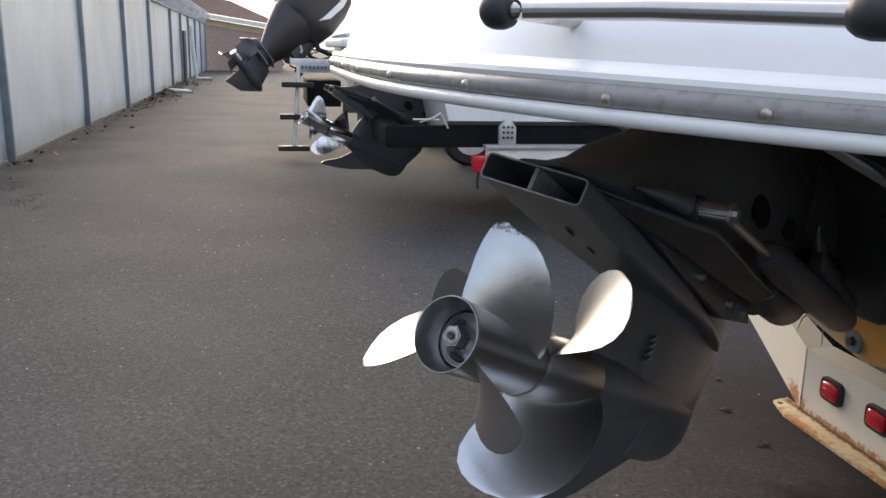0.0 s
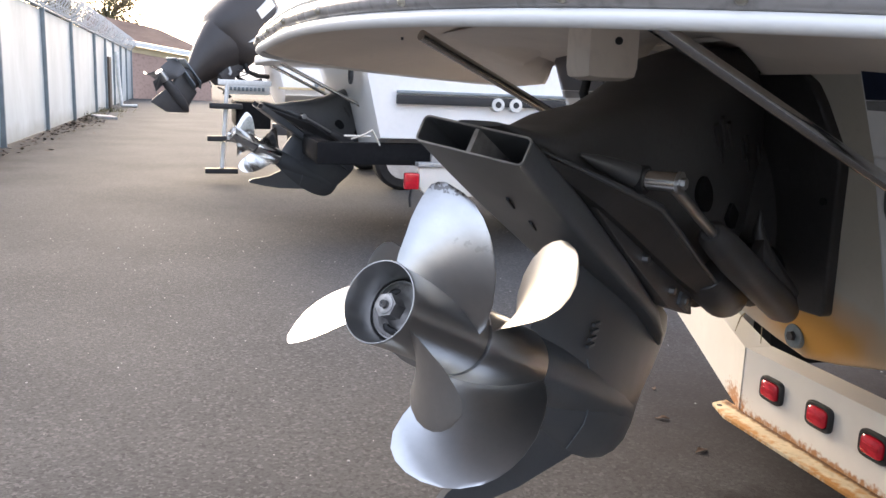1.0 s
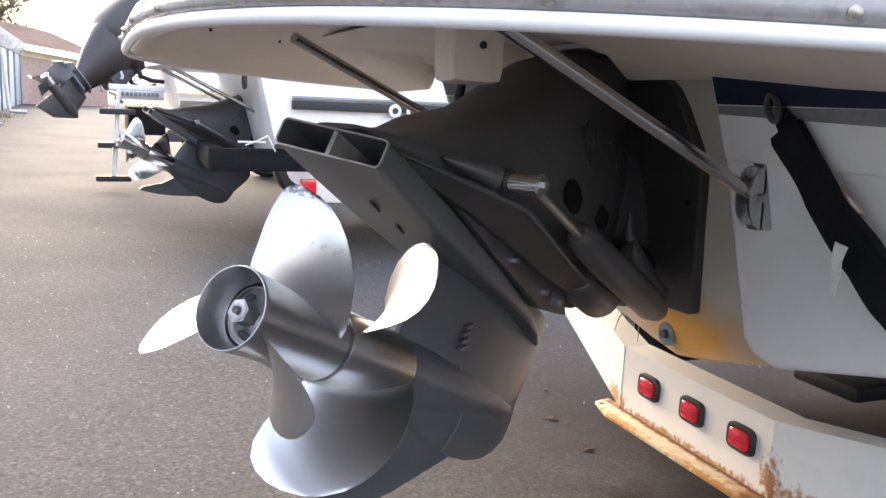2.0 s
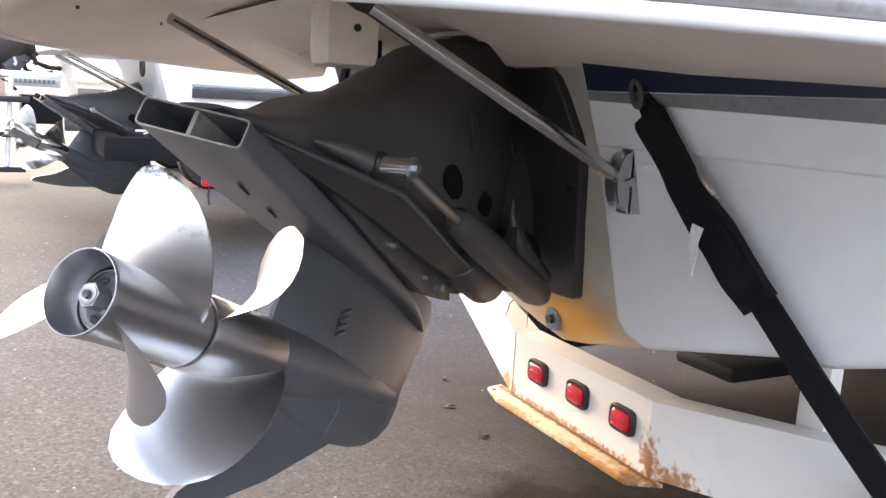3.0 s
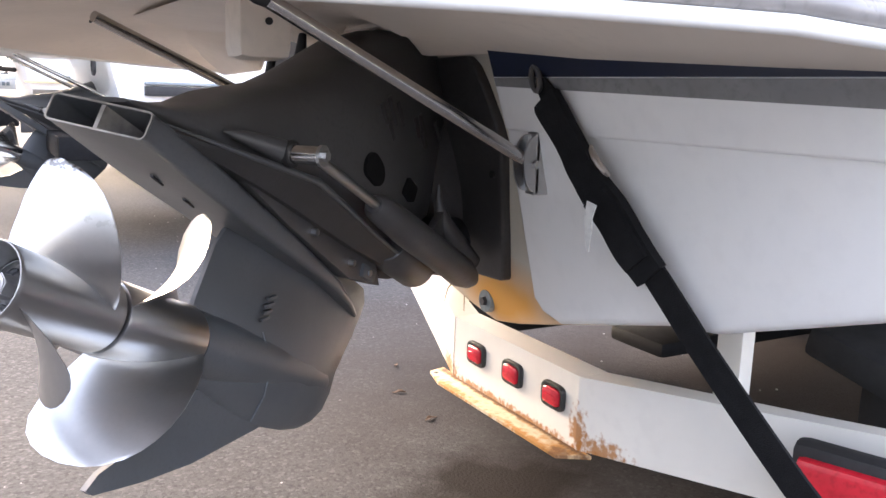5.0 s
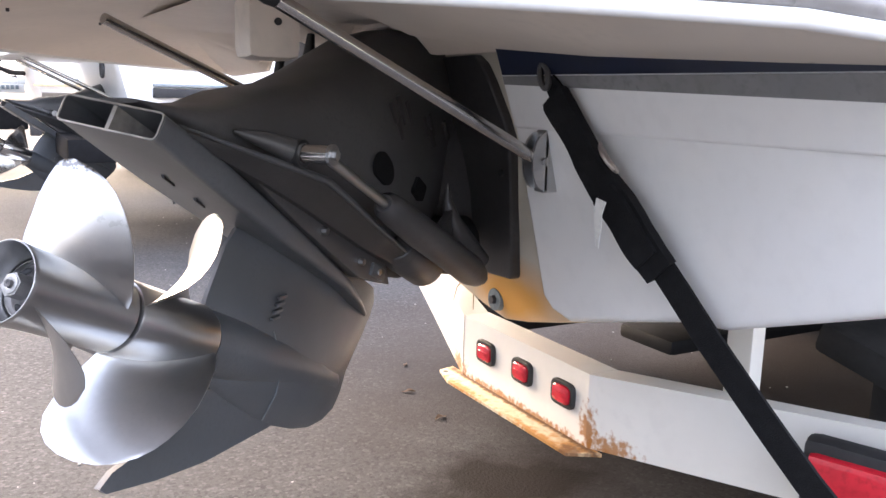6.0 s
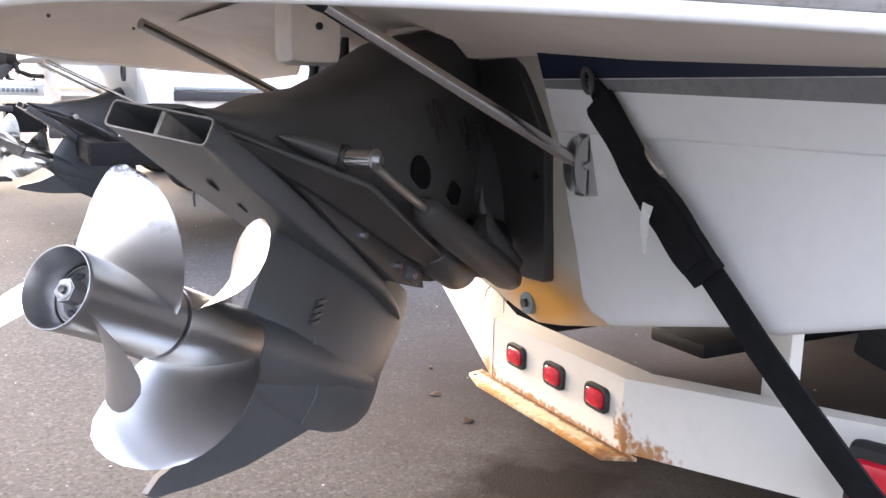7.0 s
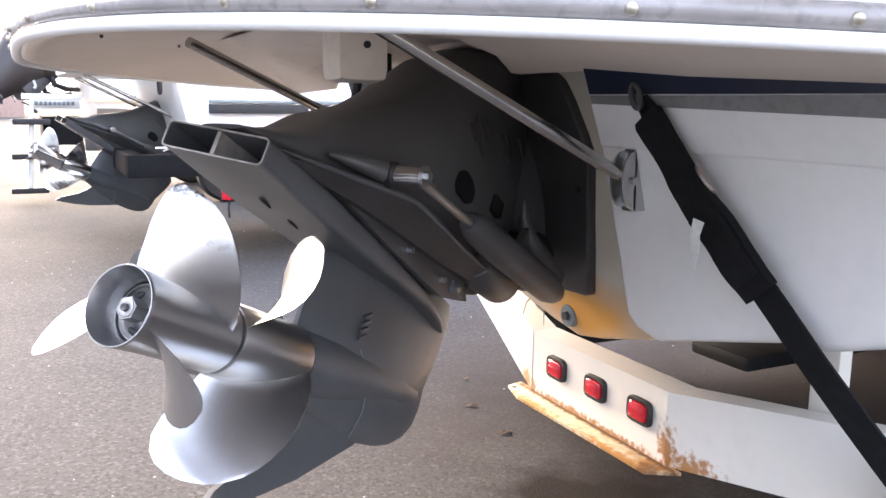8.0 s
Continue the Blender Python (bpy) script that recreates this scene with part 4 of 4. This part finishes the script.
for y in (6.35, 7.3):
    part("platform_brace", tube([(1.15, y, 0.98), (0.55, y, 1.27)], 0.014, 10), BRIGHT, boat2)
part("drive_mount", box((1.0, 6.78, 0.66), (1.36, 7.12, 1.08), 0.05), DARK, boat2)
part("drive_bellows", tube([(0.95, 6.80, 0.80), (1.05, 6.84, 0.80), (1.30, 6.92, 0.78)], [0.10, 0.13, 0.13], 20), RUBBER, boat2, "black rubber bellows")
part("mooring_ring", tube([(1.0, 6.0 + 0.05 * math.cos(q), 1.2 + 0.05 * math.sin(q)) for q in [2 * math.pi * i / 14 for i in range(15)]], 0.012, 8), DARK, boat2)
outdrive((0.22, 6.55, 0.75), 20, 27, "dark grey outdrive with polished propellers on the second boat", BRIGHT)

tr2 = thing("boat_trailer", "black steel boat trailer with white fender bracket", "trailer")
part("rear_beam", box((0.75, 5.82, 0.60), (0.86, 8.0, 0.75), 0.01), WEB, tr2, "black carpeted beam")
for y in (5.86, 7.9):
    part("side_rail", box((0.75, y - 0.05, 0.60), (6.5, y + 0.05, 0.75), 0.01), WEB, tr2)
part("fender_bracket", prism([(1.415, 0.62), (1.415, 0.47), (1.47, 0.415), (2.32, 0.405), (2.36, 0.45), (2.36, 0.62)], "y", 5.60, 5.66, 0.005), TRAILER, tr2)
part("bracket_lip", box((1.40, 5.58, 0.612), (2.38, 5.68, 0.640), 0.004), ALLOY, tr2)
red = part("side_lamp", box((1.31, 5.58, 0.46), (1.41, 5.64, 0.57), 0.012), LENS, tr2, "red side lamp")
part("lamp_wire", tube([(1.36, 5.6, 0.47), (1.35, 5.6, 0.40), (1.355, 5.6, 0.34)], 0.008, 6), RUBBER, red)
pl = part("drilled_plate", prism([(1.50, 0.64), (1.62, 0.64), (1.62, 0.76), (1.585, 0.80), (1.535, 0.80), (1.50, 0.76)], "y", 5.62, 5.66, 0.004), ALLOY, tr2)
for i in range(3):
    for j in range(3):
        part("hole", tube([(1.53 + 0.03 * i, 5.614, 0.69 + 0.035 * j), (1.53 + 0.03 * i, 5.63, 0.69 + 0.035 * j)], 0.009, 8), RUBBER, pl)
rope = part("cleat_rope", tube([(0.97, 5.75, 0.78), (1.05, 5.73, 0.81), (1.11, 5.73, 0.845), (1.14, 5.74, 0.79), (1.17, 5.76, 0.74)], 0.006, 7), CREAM, tr2, "white rope end tied at the beam")
part("cleat_bar", tube([(0.92, 5.74, 0.80), (1.10, 5.74, 0.80)], 0.007, 7), CREAM, rope)

boat3 = far_boat("motorboat", "white outboard motorboat with a yellow side stripe", 9.3, 11.7, 0.75, 1.0, 1.42, 6.0, 0.7)
part("side_stripe", box((0.78, 9.285, 1.06), (3.5, 9.33, 1.085), 0.003), YELLOW, boat3)
for i in range(4):
    part("letter_bar", box((1.16 + 0.06 * i, 9.288, 1.10), (1.20 + 0.06 * i, 9.33, 1.14), 0.003), POST, boat3)
for i in range(9):
    part("registration_bar", box((0.30 + 0.045 * i, 10.14, 1.02), (0.33 + 0.045 * i, 10.16, 1.06), 0.002), POST, boat3)
part("name_board", box((0.27, 10.16, 0.98), (0.75, 10.2, 1.10), 0.005), FASCIA, boat3)
tr3 = thing("boat_trailer", "dark boat trailer with white steel wheels", "trailer")
part("side_rail", box((0.75, 9.7, 0.55), (6.5, 9.8, 0.68), 0.01), DARK, tr3)
# beam made oversize to stand in for the dark bottom of the third boat
part("rear_beam", box((0.36, 9.98, 0.60), (0.75, 11.5, 0.90), 0.02), WEB, tr3)
for y in (9.35, 11.6):
    w3 = part("wheel", revolve([(-0.10, 0.2), (-0.11, 0.29), (-0.08, 0.325), (0.08, 0.325), (0.11, 0.29), (0.10, 0.2)], 36), TYRE, tr3)
    w3.matrix_world = pose(2.15, y, 0.325, 0, 0, 90)
    part("rim", revolve([(-0.085, 0.02), (-0.085, 0.12), (-0.10, 0.2), (0.10, 0.2)], 28), RIM, w3)

ladder = thing("boarding_ladder", "white tube boarding ladder with black treads hanging down", "ladder")
part("pole", tube([(0.20, 9.9, 0.10), (0.27, 9.9, 1.12)], 0.024, 10), FASCIA, ladder)
for i in range(3):
    part("tread", box((-0.18, -0.05, -0.03), (0.18, 0.05, 0.03), 0.012, pose(0.20 + 0.026 * i, 9.88, 0.13 + 0.36 * i, 0, 0, 0)), RUBBER, ladder)
part("hanger", box((0.17, 9.88, 1.08), (0.75, 9.96, 1.14), 0.01), FASCIA, ladder)


def outboard(m):
    e = thing("outboard_motor", "black outboard motor tilted up with white side marks", "outboard motor", "", m)
    rings = []
    for z, xa, xf, w in ((0.48, -0.32, 0.26, 0.20), (0.58, -0.42, 0.33, 0.27), (0.80, -0.46, 0.36, 0.31), (1.05, -0.46, 0.34, 0.31), (1.25, -0.42, 0.28, 0.28), (1.36, -0.34, 0.15, 0.21), (1.40, -0.2, 0.02, 0.11)):
        rings.append([((xa + xf) / 2 + (xf - xa) / 2 * math.copysign(abs(math.cos(q)) ** 0.7, math.cos(q)), w * math.copysign(abs(math.sin(q)) ** 0.7, math.sin(q)), z) for q in [2 * math.pi * i / 28 for i in range(28)]])
    shell = mat("black_cowl", (0.028, 0.022, 0.020), 0.42, scale=3, amount=0.3)
    part("cowling", loft(rings), shell, e, "dull brown-black cowling")
    part("side_flash", prism([(0.02, 0.66), (0.10, 0.80), (0.12, 1.05), (0.06, 1.26), (-0.02, 1.28), (0.04, 1.05), (0.03, 0.82)], "y", -0.316, -0.25, 0.004), FASCIA, e, "white swoosh shape")
    part("mark_bar", box((-0.20, -0.318, 0.98), (-0.08, -0.27, 1.24), 0.004, Matrix.Rotation(0.0, 4, "Y")), FASCIA, e)
    rings = []
    for z, xa, xf, w in ((0.72, -0.42, 0.30, 0.27), (0.46, -0.37, 0.26, 0.23), (0.2, -0.27, 0.19, 0.15), (0.0, -0.17, 0.12, 0.08), (-0.12, -0.17, 0.10, 0.06)):
        rings.append([((xa + xf) / 2 + (xf - xa) / 2 * math.cos(q), w * math.sin(q), z) for q in [2 * math.pi * i / 20 for i in range(20)]])
    part("midsection", loft(rings), shell, e)
    part("cavitation_plate", prism([(-0.36, -0.10), (-0.36, 0.10), (0.02, 0.11), (0.13, 0.0), (0.02, -0.11)], "z", -0.15, -0.13, 0.005), PLATE, e, "pale grey cavitation plate")
    part("splash_plate", prism([(-0.28, -0.09), (-0.28, 0.09), (0.05, 0.10), (0.15, 0.0), (0.05, -0.10)], "z", -0.06, -0.045, 0.004), PLATE, e)
    rings = []
    for z, xa, xf in ((-0.13, -0.18, 0.15), (-0.25, -0.16, 0.18), (-0.38, -0.13, 0.22)):
        rings.append([((xa + xf) / 2 + (xf - xa) / 2 * math.cos(q), 0.035 * math.sin(q), z) for q in [2 * math.pi * i / 20 for i in range(20)]])
    b = loft(rings)
    merge(b, tube([(-0.22, 0, -0.36), (-0.15, 0, -0.36), (0.10, 0, -0.36), (0.20, 0, -0.36), (0.25, 0, -0.36)], [0.05, 0.06, 0.06, 0.04, 0.004], 18))
    part("gearcase", b, DARK, e)
    part("skeg", prism([(-0.14, -0.38), (0.24, -0.38), (0.06, -0.58), (-0.16, -0.66)], "y", -0.008, 0.008, 0.004), DARK, e)
    prop = part("propeller", tube([(-0.34, 0, -0.36), (-0.22, 0, -0.36)], [0.045, 0.055], 18), STEEL, e)
    for k in range(3):
        q0 = 2.1 * k
        g = []
        for i in range(6):
            r = 0.05 + 0.20 * i / 5
            span = 0.55 * (1 - (i / 5) ** 3 * 0.8)
            g.append([(-0.28 + 0.08 * s, r * math.cos(q0 + span * s), -0.36 + r * math.sin(q0 + span * s)) for s in (-1, -0.5, 0, 0.5, 1)])
        b = loft(g, False)
        ret = bmesh.ops.extrude_face_region(b, geom=list(b.faces))
        for v in ret["geom"]:
            if isinstance(v, bmesh.types.BMVert):
                v.co.x += 0.006
        part("blade", b, DARK if k else STEEL, prop)
    rnd = random.Random(8)
    for k in range(16):
        c = Vector((rnd.uniform(0.16, 0.46), rnd.uniform(-0.26, 0.2), rnd.uniform(0.12, 0.6)))
        d = Vector((rnd.uniform(-1, 1), rnd.uniform(-1, 1), rnd.uniform(-1, 1))).normalized() * rnd.uniform(0.04, 0.10)
        part("linkage", tube([c - d, c + 0.3 * d + Vector((0.02, 0, 0.015)), c + d], rnd.uniform(0.008, 0.02), 8), (DARK, RUBBER, ALLOY)[k % 3], e)
    part("trim_tab", prism([(-0.34, -0.32), (-0.20, -0.36), (-0.16, -0.16), (-0.30, -0.16)], "y", -0.008, 0.008, 0.003), PLATE, e)
    br = part("clamp_bracket", box((0.12, -0.14, 0.18), (0.30, 0.14, 0.62), 0.03), DARK, e)
    part("tilt_tube", tube([(0.24, -0.2, 0.60), (0.24, 0.2, 0.60)], 0.035, 12), DARK, br)
    part("hose", tube([(0.1, -0.12, 0.62), (0.32, -0.18, 0.5), (0.45, -0.18, 0.58), (0.6, -0.1, 0.75)], 0.03, 10), RUBBER, br, "black cable hose")
    part("hose", tube([(0.1, 0.02, 0.62), (0.36, -0.05, 0.42), (0.5, -0.05, 0.5), (0.62, 0.0, 0.7)], 0.025, 10), RUBBER, br)
    return e


outboard(MOTOR)

# ---- small litter on the asphalt ----
b = bmesh.new()
rnd = random.Random(12)
for i in range(900):
    y = rnd.choice((rnd.gauss(22.5, 1.6), rnd.gauss(20.5, 2.5), rnd.uniform(8, 32)))
    x = FX(y) + 0.08 + abs(rnd.gauss(0, 0.28))
    s = rnd.uniform(0.02, 0.06)
    a = rnd.uniform(0, 6.3)
    u, w = Vector((math.cos(a), math.sin(a), rnd.uniform(-0.3, 0.5))) * s, Vector((-math.sin(a), math.cos(a), rnd.uniform(0, 0.5))) * s * 0.5
    p = Vector((x, y, 0.02 + rnd.uniform(0, 0.05)))
    b.faces.new([b.verts.new(q) for q in (p + u, p + w, p - u, p - w)])
tagged(part("leaf_litter", b, DRYLEAF, smooth=False), "brown leaf litter along the fence foot", "leaf litter", kind="stuff")

b = bmesh.new()
rnd = random.Random(21)
for x, y, n, s in ((-2.06, 7.2, 60, 0.03), (-1.86, 6.9, 40, 0.025), (-2.0, 7.55, 40, 0.025), (-2.3, 7.9, 60, 0.035), (-3.02, 25.5, 120, 0.14), (-3.08, 29.0, 140, 0.16)):
    for k in range(n):
        p = Vector((x + rnd.gauss(0, 2.2 * s), y + rnd.gauss(0, 3.0 * s), 0))
        a = rnd.uniform(0, 6.3)
        u = Vector((math.cos(a), math.sin(a), 0)) * s * 0.08
        tip = p + Vector((rnd.gauss(0, 0.5 * s), rnd.gauss(0, 0.5 * s), s * rnd.uniform(0.4, 1.1)))
        b.faces.new([b.verts.new(q) for q in (p - u, p + u, p.lerp(tip, 0.6) + 0.6 * u, tip)])
tagged(part("weeds", b, WEED, smooth=False), "low yellow-green weeds in the cracks by the fence", "weeds", kind="stuff")


def litter(x, y, r, turn, seed):
    t = thing("dry_leaf", "curled brown dry leaf on the asphalt", "leaf", "litter on the asphalt")
    g = []
    for i in range(7):
        u = i / 6 - 0.5
        w = 0.32 * math.cos(u * math.pi) ** 0.7 + 0.02
        g.append([(u * r * 2, k * w * r * (1 + 0.3 * math.sin(seed + 9 * u)), 0.10 * r * abs(k) * (1 + math.sin(7 * u + seed)) + 0.05 * r * math.sin(u * 6 + seed)) for k in (-1, -0.4, 0, 0.4, 1)])
    b = loft(g, False)
    ret = bmesh.ops.extrude_face_region(b, geom=list(b.faces))
    for v in ret["geom"]:
        if isinstance(v, bmesh.types.BMVert):
            v.co.z += 0.0025
    part("leaf", b, OAKLEAF, t)
    t.matrix_world = pose(x, y, 0.005, 0, 0, turn)


litter(1.592, 2.614, 0.026, -20, 1)
litter(1.577, 2.337, 0.027, 15, 2)
litter(1.72, 2.9, 0.02, 50, 3)
b = bmesh.new()
rnd = random.Random(4)
for i in range(330):
    x, y = rnd.uniform(-2.0, 3.2), rnd.uniform(1.6, 7.5)
    s = rnd.uniform(0.002, 0.0055) * (1.5 if rnd.random() < 0.05 else 1)
    bmesh.ops.create_icosphere(b, subdivisions=1, radius=s, matrix=Matrix.Translation((x, y, s * 0.4)) @ Matrix.Diagonal((1, rnd.uniform(0.6, 1.4), 0.6, 1)))
pebbles = tagged(part("pebbles", b, STONE, None, "", True), "scattered pale grit on the asphalt", "grit", kind="stuff")
